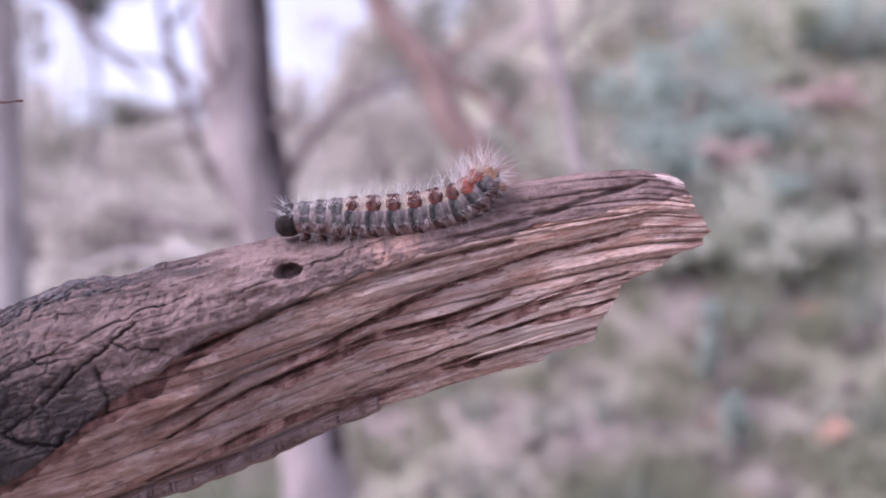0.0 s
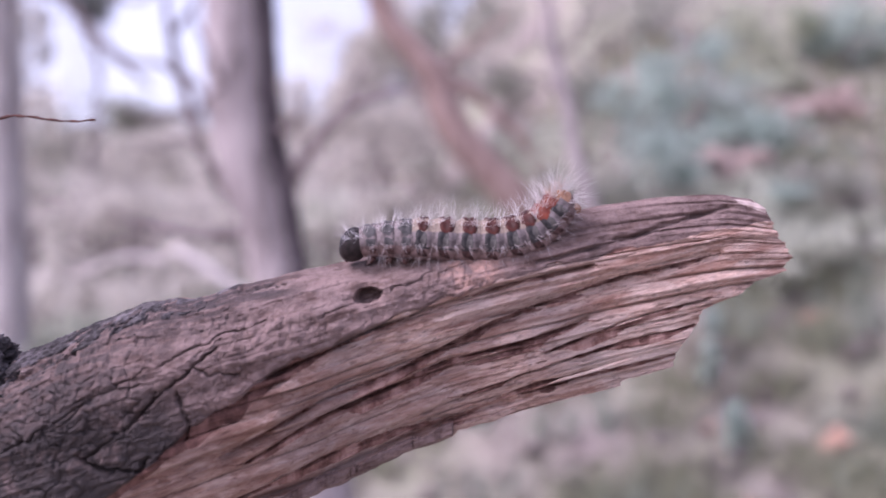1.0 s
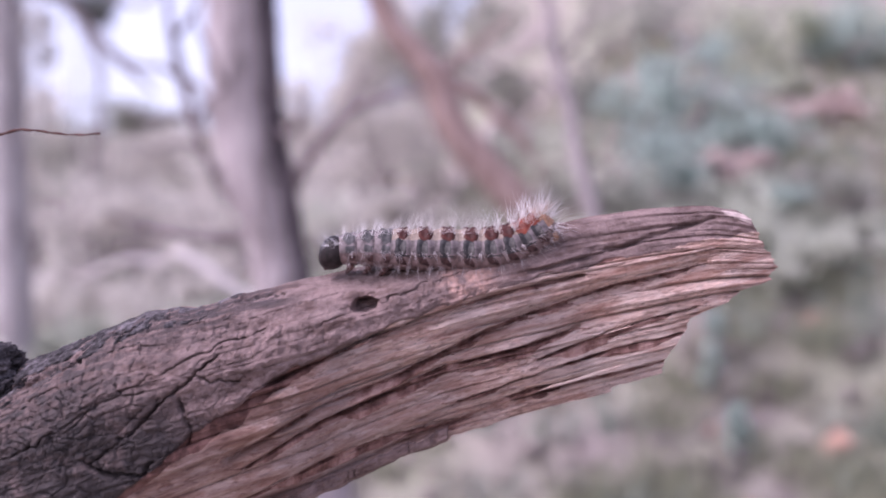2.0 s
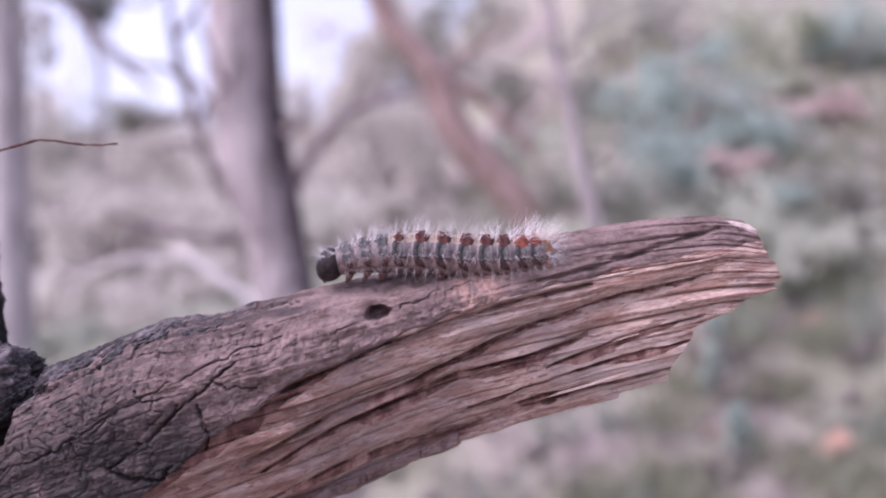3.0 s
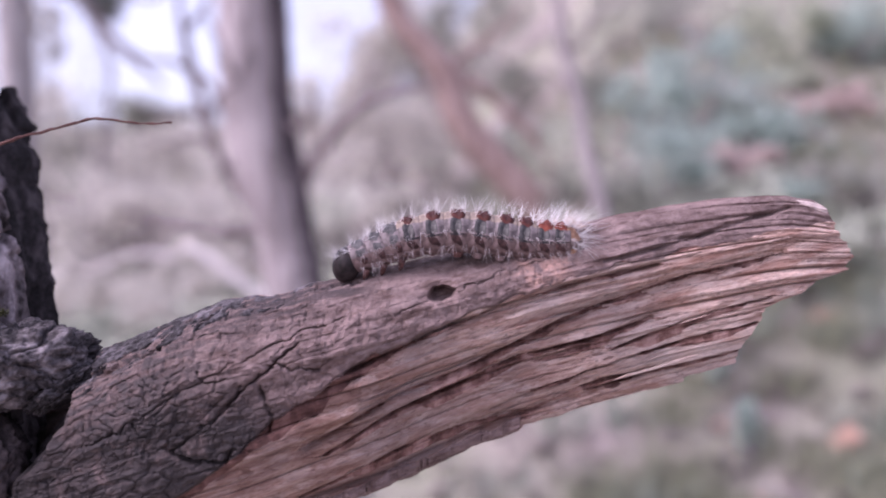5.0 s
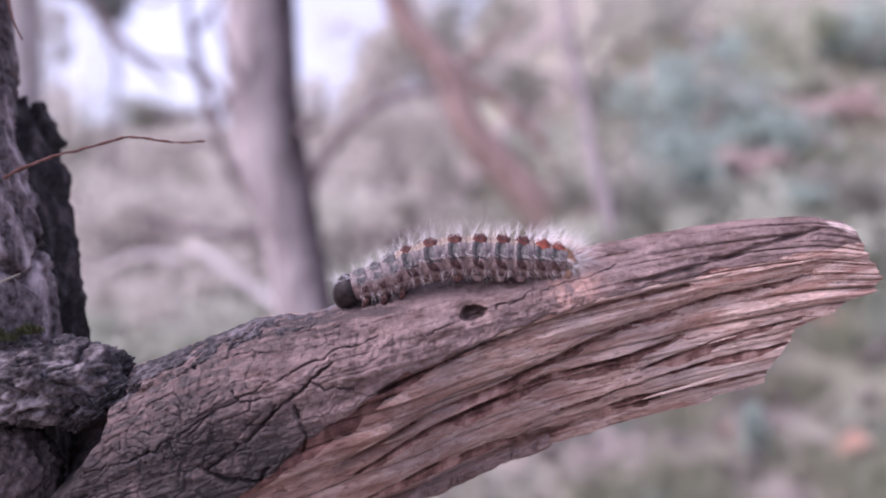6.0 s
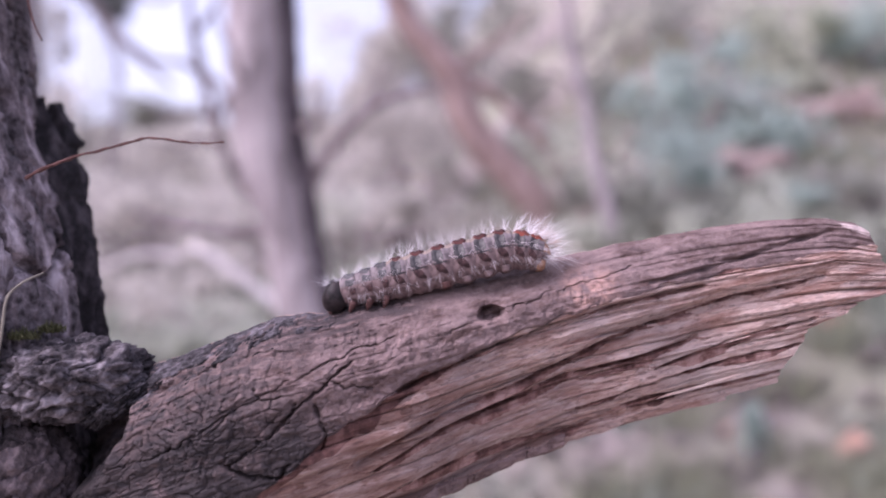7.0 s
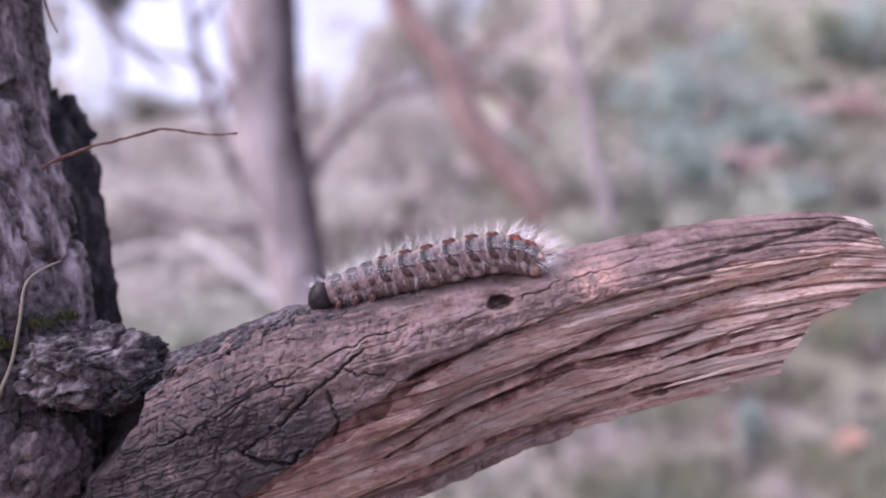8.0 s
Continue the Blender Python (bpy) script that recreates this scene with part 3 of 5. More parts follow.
def pine_trunk():
    thing = tagged(new("pine_tree"), "grey-brown pine with plated bark and a lumpy knot below", "tree")
    zs = np.concatenate([np.linspace(-930, -75, 24)[:-1], np.linspace(-75, 75, 260), np.linspace(75, 2600, 40)[1:]])
    nth = 420
    ths = np.linspace(0, 2 * math.pi, nth, endpoint=False)
    T, Z = np.meshgrid(ths, zs, indexing="ij")
    R = trunk_radius(Z) + bark_sheet(np.where(T > math.pi, T, T), Z, 200)
    turn = np.where(T > math.pi, T - 2 * math.pi, T) - spline(Z, [(-20, -0.15), (2.5, -0.16), (14, -0.12), (24, 0.0), (40, 0.16), (60, 0.2)])
    turn = turn + 0.05 * fbm(Z * 0.12, Z * 0, 210, 4)
    R = R - 6.5 * step(0.0, 0.07, turn) * step(2.4, 2.0, turn) * step(40, 32, Z) * step(-40, -20, Z)
    X = -120 + R * np.cos(T)
    Y = 25 + R * np.sin(T)
    nz = len(zs)
    idx = np.arange(nth * nz).reshape(nth, nz)
    nxt = np.roll(idx, -1, axis=0)
    quads = np.stack([idx[:, :-1], nxt[:, :-1], nxt[:, 1:], idx[:, 1:]], -1).reshape(-1, 4)
    faces = quads.tolist() + [idx[:, -1].tolist()]
    mesh_of("trunk", (np.stack([X, Y, Z], -1).reshape(-1, 3) * MM).tolist(), faces, BARK, thing)

    # the dark slab of bark lifting from its edge
    nz, nw = 200, 20
    z = np.linspace(-22, 36, nz)
    u = np.linspace(0, 1, nw)
    Zs, U = np.meshgrid(z, u, indexing="ij")
    inner_x = spline(Zs, [(-22, -77), (-12, -77.5), (2.5, -81), (14, -86.5), (24, -90), (36, -95)]) + 1.2
    outer_x = spline(Zs, [(-22, -71.5), (-12, -73.1), (-3, -74.9), (6, -78.4), (14, -81.8), (28, -86.9), (33, -89.2), (36, -91.0)]) + 2.3
    outer_x = outer_x + 0.8 * fbm(Zs * 0.22, Zs * 0, 301, 3) + 0.5 * step(0.1, 0.3, vnoise(Zs * 0.3, Zs * 0, 302))
    inner_y = spline(Zs, [(-22, 20), (-12, 19), (2.5, 20), (14, 24), (24, 29), (36, 38)])
    outer_y = spline(Zs, [(-22, 20), (-12, 21), (14, 33), (36, 45)])
    Xs = inner_x + (outer_x - inner_x) * U
    Ys = inner_y + (outer_y - inner_y) * U
    rel = 1.0 * fbm(U * 4, Zs * 0.04, 310, 3) + 0.9 * fbm(U * 12, Zs * 0.12, 311, 3)
    Xs = Xs + rel * 0.9
    top = 2.6 * vnoise(U * 7, U * 0, 305) - 2.2
    Zf = Zs + top * step(20, 36, Zs)
    f = np.stack([Xs, Ys, Zf], -1).reshape(-1, 3)
    b = np.stack([Xs - 2.2, Ys + 1.6, Zf], -1).reshape(-1, 3)
    n = nz * nw
    id2 = np.arange(n).reshape(nz, nw)
    q = np.stack([id2[:-1, :-1], id2[:-1, 1:], id2[1:, 1:], id2[1:, :-1]], -1).reshape(-1, 4)
    ring = id2[0, :].tolist() + id2[1:, -1].tolist() + id2[-1, -2::-1].tolist() + id2[-2:0:-1, 0].tolist()
    side = [(ring[k], ring[(k + 1) % len(ring)], ring[(k + 1) % len(ring)] + n, ring[k] + n) for k in range(len(ring))]
    mesh_of("bark_flake", (np.concatenate([f, b]) * MM).tolist(), q.tolist() + (q[:, ::-1] + n).tolist() + side, DARK_BARK, thing,
            "very dark slab of bark lifting from the trunk")

    # the knot and the smooth swellings round the branch's root
    lumps = [
        ("knot", (-69.5, 5.0, -17.3), (12.5, 11.5, 6.6), -8, 0.8, 401, KNOT, "lumpy pale-topped knot"),
        ("burl", (-77, 4.0, -35), (8.5, 11, 11.5), 8, 0.55, 402, BURL, ""),
        ("burl", (-89, 4.0, -24), (11, 13, 13), 0, 0.8, 403, BURL, ""),
        ("burl", (-80, 6, -58), (15, 14, 17), 0, 0.7, 404, BURL, ""),
        # the last lump: flaky crust, its black also standing for shadow under the knot
        ("burl", (-60.8, 2.4, -20.8), (6.2, 5.2, 2.1), -33, 1.0, 405, CRUST, "black-crusted lump standing in for the shaded hollow below the knot"),
    ]
    for name, c, size, tilt, rough, seed, mat, label in lumps:
        bm = bmesh.new()
        bmesh.ops.create_icosphere(bm, subdivisions=6, radius=1)
        turn = Matrix.Rotation(radians(tilt), 3, "Y")
        for v in bm.verts:
            p = v.co.copy()
            h = 0.16 * noise.fractal(p * 1.6 + Vector((seed, 0, 0)), 1.0, 2.0, 3) + 0.14 * noise.fractal(p * 5 + Vector((seed, 3, 0)), 0.8, 2.0, 4) + 0.05 * noise.fractal(p * 15 + Vector((seed, 7, 0)), 0.8, 2.0, 3)
            crease = abs(noise.noise(p * 2.0 + Vector((0, seed, 0))))
            h -= 0.2 * math.exp(-(crease / 0.05) ** 2)
            p = p * (1 + rough * h)
            v.co = (turn @ Vector((p.x * size[0], p.y * size[1], p.z * size[2])) + Vector(c)) * MM
        part(name, bm, mat, thing, label)
    return thing


def trunk_dressing():
    verts, faces = tube([Vector(p) * MM for p in curve_points([(-79, 7.5, 15.8), (-76.4, 7, 17.1), (-71.6, 7.5, 19.2), (-66.5, 9.5, 21.0), (-62.5, 10, 22.2), (-59.7, 10.5, 23.0),
                        (-57.2, 11.1, 23.0), (-53.9, 11.5, 22.5), (-50.4, 12, 22.3), (-46.9, 12.3, 22.6)], 60)],
                        [MM * (0.29 - 0.14 * i / 59 + 0.05 * math.sin(i * 1.1)) for i in range(60)], 7, 0.3, 3)
    verts = [v + Vector((0, 0, 0.16 * MM * noise.noise((v.x * 700, 0, 5)) + 0.1 * MM * noise.noise((v.x * 1900, 0, 9)))) for v in verts]
    tagged(mesh_of("dry_twig", verts, faces, TWIG), "thin crooked red-brown dead twig sticking out of the trunk", "twig")
    verts, faces = tube([Vector(p) * MM for p in curve_points([(-80, -9, -26), (-77.6, -9, -19.6), (-75.6, -9.5, -15), (-74.2, -10, -8.6), (-73.9, -9, -3.5), (-72.5, -7, -1.2), (-70.7, -4, 0.2)], 40)],
                        [MM * (0.30 - 0.14 * i / 39) for i in range(40)], 7, 0.05, 4)
    tagged(mesh_of("dry_weed", verts, faces, STEM), "pale dry plant stem curling up against the trunk bark", "plant stem")
    verts, faces = tube([Vector(p) * MM for p in curve_points([(-85.6, 21, 58), (-84.6, 20, 50), (-83.0, 19, 45), (-81.0, 18, 41.5)], 24)],
                        [MM * (0.30 - 0.15 * i / 23) for i in range(24)], 6, 0.1, 5)
    tagged(mesh_of("hanging_needle", verts, faces, TWIG), "thin brown needle hanging from the trunk bark", "pine needle")
    rng = random.Random(8)
    for cx, cy, cz, size in ((-76, 1.0, -9.5, 2.8), (-72, 2.0, -8.5, 2.2), (-80, -3.5, -12.5, 2.2), (-81, -6.0, -20, 1.8)):
        vs, fs = [], []
        for _ in range(260):
            a, r = rng.uniform(0, 6.28), size * math.sqrt(rng.random())
            base = Vector((cx + r * math.cos(a), cy + r * 0.7 * math.sin(a), cz - 0.6 + rng.uniform(-.5, .5)))
            tip = base + Vector((rng.uniform(-.6, .6), rng.uniform(-.9, .4), rng.uniform(0.5, 1.7) * (1.25 - r / size)))
            s = Vector((rng.uniform(-1, 1), rng.uniform(-1, 1), 0)).normalized() * 0.16
            k = len(vs)
            vs += [(base - s) * MM, (base + s) * MM, (base + Vector((s.y, -s.x, 0))) * MM, tip * MM]
            fs += [(k, k + 1, k + 3), (k + 1, k + 2, k + 3), (k + 2, k, k + 3)]
        tagged(mesh_of("moss", vs, fs, MOSS, smooth=False), "small cushion of yellow-green moss on the trunk", "moss", kind="stuff")


# ---- the caterpillar ----
DORSAL = mottled("tan_back", (0.19, 0.145, 0.115), (0.36, 0.283, 0.23), 1500, 0.6, 0.0001)
FLANK = mottled("grey_flank", (0.086, 0.069, 0.069), (0.249, 0.205, 0.205), 1000, 0.6, 0.0001)
BELLY = mottled("pink_brown_belly", (0.086, 0.057, 0.053), (0.224, 0.157, 0.150), 1100, 0.6, 0.0001)
RED_SPOT = mottled("red_wart", (0.022, 0.006, 0.005), (0.09, 0.023, 0.017), 600, 0.6, 0.0001)
ORANGE_SPOT = mottled("orange_wart", (0.10, 0.022, 0.014), (0.25, 0.058, 0.034), 600, 0.5, 0.0001)
INK = mottled("ink_bar", (0.016, 0.015, 0.016), (0.06, 0.055, 0.057), 1300, 0.55, 0.0001)
SLATE = mottled("slate_patch", (0.046, 0.043, 0.041), (0.150, 0.137, 0.130), 1000, 0.6, 0.0001)
BLUE_SLATE = mottled("blue_slate_patch", (0.036, 0.035, 0.035), (0.130, 0.122, 0.122), 900, 0.6, 0.0001)
BROWN_SPOT = mottled("brown_patch", (0.03, 0.015, 0.015), (0.115, 0.06, 0.056), 1300, 0.6, 0.0001)
HEAD = mottled("head_shell", (0.009, 0.007, 0.007), (0.042, 0.031, 0.031), 700, 0.5, 0.0001)
LEG = mottled("leg_skin", (0.05, 0.022, 0.02), (0.14, 0.068, 0.06), 1500, 0.5, 0.0001)
HAIR = mottled("pale_hair", (0.72, 0.69, 0.685), (0.90, 0.875, 0.87), 300, 0.5)
TAN_HAIR = mottled("tan_hair", (0.50, 0.32, 0.22), (0.78, 0.60, 0.48), 300, 0.5)
HAIR_LOW = mottled("grey_hair", (0.36, 0.315, 0.31), (0.62, 0.56, 0.555), 300, 0.5)
TAIL = mottled("rusty_tail", (0.19, 0.095, 0.055), (0.39, 0.225, 0.145), 1200, 0.6, 0.0001)


def around(r_y, r_z, x, phi, lift=0.0):
    """A point of a segment's skin; phi from the back (0) over the flank towards -y."""
    return Vector((x, -(r_y + lift) * math.sin(phi), (r_z + lift) * math.cos(phi)))


def fold(x, half):
    """The barrel of a segment: pinched ends and shallow folds."""
    u = x / half
    return (1 - 0.13 * abs(u) ** 3) * (1 - 0.03 * math.cos(u * 9))


def dome(name, r_y, r_z, x, phi, long, wide, high, material, parent, half=1.85, square=0.6, slant=0.0):
    """A low rounded wart or patch on the skin."""
    bm = bmesh.new()
    rings, n = [], 14
    for k in range(1, 6):
        rho = k / 5
        ring = []
        for j in range(n):
            a = 2 * math.pi * j / n
            ca, sa = math.cos(a), math.sin(a)
            ca, sa = math.copysign(abs(ca) ** square, ca), math.copysign(abs(sa) ** square, sa)
            wob = 1 + 0.34 * noise.noise((ca * 1.7 + x * 5 + r_z * 9, sa * 1.7, phi * 3))
            px = x + long * rho * ca * wob + slant * rho * sa
            k_ = fold(px, half)
            ring.append(bm.verts.new(around(r_y * k_, r_z * k_, px, phi + wide * rho * sa * wob, high * (1 - rho ** 3) + 0.02 - 0.05 * (rho > 0.9)) * MM))
        rings.append(ring)
    k_ = fold(x, half)
    top = bm.verts.new(around(r_y * k_, r_z * k_, x, phi, high + 0.02) * MM)
    for j in range(n):
        bm.faces.new((top, rings[0][j], rings[0][(j + 1) % n]))
    for a, b in zip(rings, rings[1:]):
        for j in range(n):
            bm.faces.new((a[j], b[j], b[(j + 1) % n], a[(j + 1) % n]))
    bmesh.ops.recalc_face_normals(bm, faces=bm.faces)
    return part(name, bm, material, parent)


def hairs(name, roots, parent, seed, material):
    """Fine tapering bristles: roots are (place, way, spread, length, number)."""
    rng = random.Random(seed)
    vs, fs = [], []
    for place, way, spread, length, number in roots:
        for _ in range(number):
            d = (Vector(way).normalized() + Vector((rng.gauss(0, spread), rng.gauss(0, spread), rng.gauss(0, spread)))).normalized()
            ln = length * rng.uniform(0.45, 1.15)
            p = Vector(place) + Vector((rng.choice((-1, 1)) * rng.uniform(0.5, 1.3), rng.uniform(-.5, .5), rng.uniform(-.3, .1)))
            bend = Vector((rng.gauss(0, .12), rng.gauss(0, .12), -0.12)) * ln
            a = d.cross(Vector((0.3, 0.8, 0.5))).normalized()
            b = d.cross(a)
            k = len(vs)
            for u, r in ((0, 0.024), (0.5, 0.018)):
                c = p + d * (u * ln) + bend * (u * u)
                vs += [(c + (a * math.cos(g) + b * math.sin(g)) * r) * MM for g in (0, 2.09, 4.19)]
            vs.append((p + d * ln + bend) * MM)
            for j in range(3):
                q = (j + 1) % 3
                fs += [(k + j, k + q, k + 3 + q, k + 3 + j), (k + 3 + j, k + 3 + q, k + 6)]
    return mesh_of(name, vs, fs, material, parent, smooth=False)


def peg(name, top, foot, r0, r1, material, parent):
    """A short leg with a rounded foot."""
    t, f = Vector(top), Vector(foot)
    pts = [t + (f - t) * u for u in (0, 0.3, 0.6, 0.85, 1.0)]
    rad = [r0, r0 * 0.85 + r1 * 0.15, (r0 + r1) / 2, r1 * 1.1, r1 * 0.6]
    v, fc = tube([p * MM for p in pts], [r * MM for r in rad], 9, 0.05, 1)
    return mesh_of(name, v, fc, material, parent)


SEGMENTS = [  # place along the body, half height, half width, half length
    (0.085, 2.6, 2.4, 1.75), (0.162, 2.9, 2.7, 1.75), (0.237, 3.2, 3.0, 1.75),
    (0.31, 3.4, 3.3, 1.95), (0.405, 3.5, 3.45, 2.05), (0.505, 3.55, 3.5, 2.1), (0.605, 3.55, 3.5, 2.15),
    (0.702, 3.5, 3.45, 2.05), (0.79, 3.4, 3.35, 1.95), (0.87, 3.2, 3.15, 1.75), (0.935, 2.9, 2.9, 1.6), (0.98, 2.35, 2.3, 1.7)]


def caterpillar():
    thing = tagged(new("caterpillar"), "hairy grey caterpillar with red-brown back spots crawling on the branch", "caterpillar")
    made = []
    # head
    bm = bmesh.new()
    bmesh.ops.create_uvsphere(bm, u_segments=32, v_segments=22, radius=1)
    for v in bm.verts:
        p = v.co.copy()
        seam = 0.06 * math.exp(-(p.y / 0.12) ** 2) * (p.x < 0.2)
        p *= 1 - seam
        v.co = Vector((p.x * 2.4 * (1 - 0.06 * p.z) + 0.15 + 0.22 * p.z, p.y * 2.45, p.z * 2.75 - 0.35 - 0.35 * max(0, -p.x))) * MM
    head = part("head", bm, HEAD, thing, "shiny blackish head")
    for s in (-1, 1):
        peg("jaw", (-0.9, 0.5 * s, -2.0), (-1.3, 0.25 * s, -3.2), 0.5, 0.3, BROWN_SPOT, head)
    hairs("hair_tuft", [((0.4, -1.2, 1.7), (-0.9, -0.6, 0.9), 0.45, 2.6, 40), ((0.4, 1.2, 1.7), (-0.9, 0.5, 0.9), 0.45, 2.6, 24)], head, 500, HAIR)
    made.append((head, 0.0))
    for n, (s, rz, ry, half) in enumerate(SEGMENTS):
        bm = bmesh.new()
        rings, m = [], 36
        last = n == len(SEGMENTS) - 1
        for i in range(13):
            u = i / 12 * 2 - 1
            k = fold(u * half, half)
            if last and u > -0.5:
                k *= math.sqrt(max(0.02, 1 - ((u + 0.5) / 1.5) ** 2 * 0.98))
            rings.append([bm.verts.new(around(ry * k, rz * k, u * half, 2 * math.pi * j / m) * MM) for j in range(m)])
        for a, b in zip(rings, rings[1:]):
            for j in range(m):
                f = bm.faces.new((a[j], b[j], b[(j + 1) % m], a[(j + 1) % m]))
                ang = (j + 0.5) / m * 360
                ang = min(ang, 360 - ang)
                f.material_index = (0 if n >= 3 else 1) if ang < (75 if last else 42) else 1 if ang < 84 else 2
        bm.faces.new(rings[0])
        bm.faces.new(rings[-1][::-1])
        bmesh.ops.recalc_face_normals(bm, faces=bm.faces)
        seg = part("body_segment", bm, TAIL if n >= 10 else DORSAL, thing)
        seg.data.materials.append(TAIL if last else FLANK)
        seg.data.materials.append(BELLY)
        roots, fringe, rusty = [], [], []
        for side in (1, -1):
            if n >= 3 and not last:
                dome("wart", ry, rz, 0.1, side * radians(21), 0.95 if n == 3 else 1.22 if n < 9 else 1.42, radians(19 if n == 3 else 24 if n < 9 else 28), 0.16, RED_SPOT if n < 9 else ORANGE_SPOT, seg, half, 1.0)
                dome("dark_arch", ry, rz, -0.3, side * radians(60), 0.98, radians(25), 0.05, INK, seg, half, 0.8)
                dome("side_patch", ry, rz, 0.1, side * radians(63), 0.58, radians(20), 0.09, SLATE, seg, half, 0.75)
                dome("side_line", ry, rz, 0.0, side * radians(84), 1.45, radians(2.6), 0.06, INK, seg, half, 0.8)
                dome("lower_patch", ry, rz, -0.1, side * radians(100), 0.74, radians(16), 0.06, BROWN_SPOT, seg, half, 0.9, side * 0.55)
            elif n < 3:
                dome("side_patch", ry, rz, -0.1, side * radians(26), 1.15, radians(25), 0.08, BLUE_SLATE, seg, half, 0.8)
                dome("side_patch", ry, rz, 0.0, side * radians(68), 0.75, radians(13), 0.06, BLUE_SLATE, seg, half)
                dome("lower_patch", ry, rz, 0.2, side * radians(102), 0.55, radians(13), 0.06, BROWN_SPOT, seg, half)
                peg("leg", around(ry, rz, 0, side * radians(140)), around(ry, rz, -0.6, side * radians(152)) + Vector((-0.5, 0, -1.3)), 0.6, 0.28, LEG, seg)
            if n in (5, 6, 7, 8):
                peg("proleg", around(ry * 0.9, rz * 0.9, 0, side * radians(146)), around(ry, rz, 0, side * radians(150)) + Vector((0, 0, -0.6)), 1.0, 0.75, LEG if n == 5 else BELLY, seg)
            if last:
                peg("proleg", (0.1, -side * 1.2, -1.1), (0.3, -side * 1.4, -2.6), 0.9, 0.65, TAIL, seg)
            tail = n >= 9
            up = around(ry, rz, 0.0, side * radians(18))
            roots.append((up, (0.15 + 0.5 * tail, -side * 0.35, 1), 0.32, 5.4 if tail else 4.2 if n > 2 else 3.0, 32 if tail else 18))
            if n >= 10:
                rusty.append((around(ry, rz, 0.3, side * radians(10)), (0.5, -side * 0.4, 1), 0.45, 3.2, 30 if last else 10))
            fringe.append((around(ry, rz, 0.9, side * radians(72)), (0.15 + 0.6 * tail, -side, -0.3), 0.36, 2.3, 12))
            fringe.append((around(ry, rz, 0.2, side * radians(114)), (0.05 + 0.4 * tail, -side * 0.8, -0.9), 0.36, 2.2, 12))
        if last:
            roots.append(((0.6, 0, 0.8), (1, 0, 0.45), 0.45, 5.6, 52))
            roots.append(((0.4, -1.2, -0.2), (0.9, -0.9, -0.1), 0.4, 4.4, 28))
        if rusty:
            hairs("hair_tuft", rusty, seg, 800 + n, TAN_HAIR)
        hairs("hair_tuft", roots, seg, 600 + n, HAIR)
        hairs("hair_fringe", fringe, seg, 700 + n, HAIR_LOW)
        made.append((seg, s))
    return thing, made


# seconds, roll of the back towards the camera, and the midline from head to tail, x and z in millimetres
EARLY = [
    (0, 34, [(-1.9, 1.8), (3.5, 1.7), (9.0, 1.6), (14.5, 1.7), (20.1, 2.4), (25.7, 4.0), (30.2, 8.2)]),
    (0.5, 34, [(-2.5, 1.3), (3.0, 1.6), (8.5, 1.6), (14.1, 1.5), (19.8, 1.7), (25.2, 4.0), (29.2, 8.7)]),
    (1, 31, [(-4.1, 1.6), (1.8, 2.0), (7.7, 2.0), (13.7, 1.7), (19.6, 1.8), (25.2, 3.7), (29.2, 8.4)]),
    (1.5, 28, [(-6.1, 1.8), (0.0, 2.0), (6.0, 1.8), (12.0, 1.7), (18.1, 1.8), (23.7, 3.3), (28.1, 7.5)]),
]
MIDDLE = [
    (3, 19, [(-9.7, 1.5), (-3.3, 2.6), (2.8, 3.0), (8.7, 2.8), (14.6, 2.3), (20.4, 2.4), (26.2, 3.0)]),
    (3.5, 15, [(-13.0, 0.0), (-7.2, 1.5), (-1.3, 2.4), (4.7, 2.6), (10.8, 2.3), (16.8, 1.8), (22.8, 1.9)]),
    (4, 13, [(-15.0, -0.5), (-9.2, 1.2), (-3.3, 2.5), (2.6, 3.3), (8.6, 3.3), (14.5, 2.5), (20.4, 1.9)]),
    (4.5, 13, [(-15.6, -1.2), (-9.8, 1.0), (-3.8, 2.8), (2.4, 3.2), (8.6, 2.5), (14.9, 1.6), (21.4, 1.7)]),
]
LATE = [
    (6, 9, [(-22.0, -2.8), (-16.1, -1.2), (-10.4, 1.1), (-4.4, 2.3), (1.8, 2.3), (8.0, 2.0), (14.3, 1.4)]),
    (6.5, 1, [(-24.4, -3.4), (-18.4, -1.7), (-12.6, 0.2), (-6.7, 1.2), (-0.7, 1.8), (5.3, 2.0), (11.4, 1.7)]),
    (7, -6, [(-26.7, -3.6), (-20.9, -2.3), (-15.1, -0.8), (-9.4, 0.7), (-3.6, 2.2), (2.1, 3.5), (7.5, 2.6)]),
    (7.5, -7, [(-28.8, -4.0), (-22.8, -2.7), (-16.9, -0.7), (-11.1, 1.2), (-5.1, 2.4), (1.0, 2.8), (6.6, 0.8)]),
    (8, -7, [(-31.0, -5.5), (-25.0, -3.9), (-19.0, -2.2), (-13.0, -0.8), (-6.9, 0.7), (-0.8, 1.5), (5.3, 0.0)]),
]
BODY_Y = 4.0


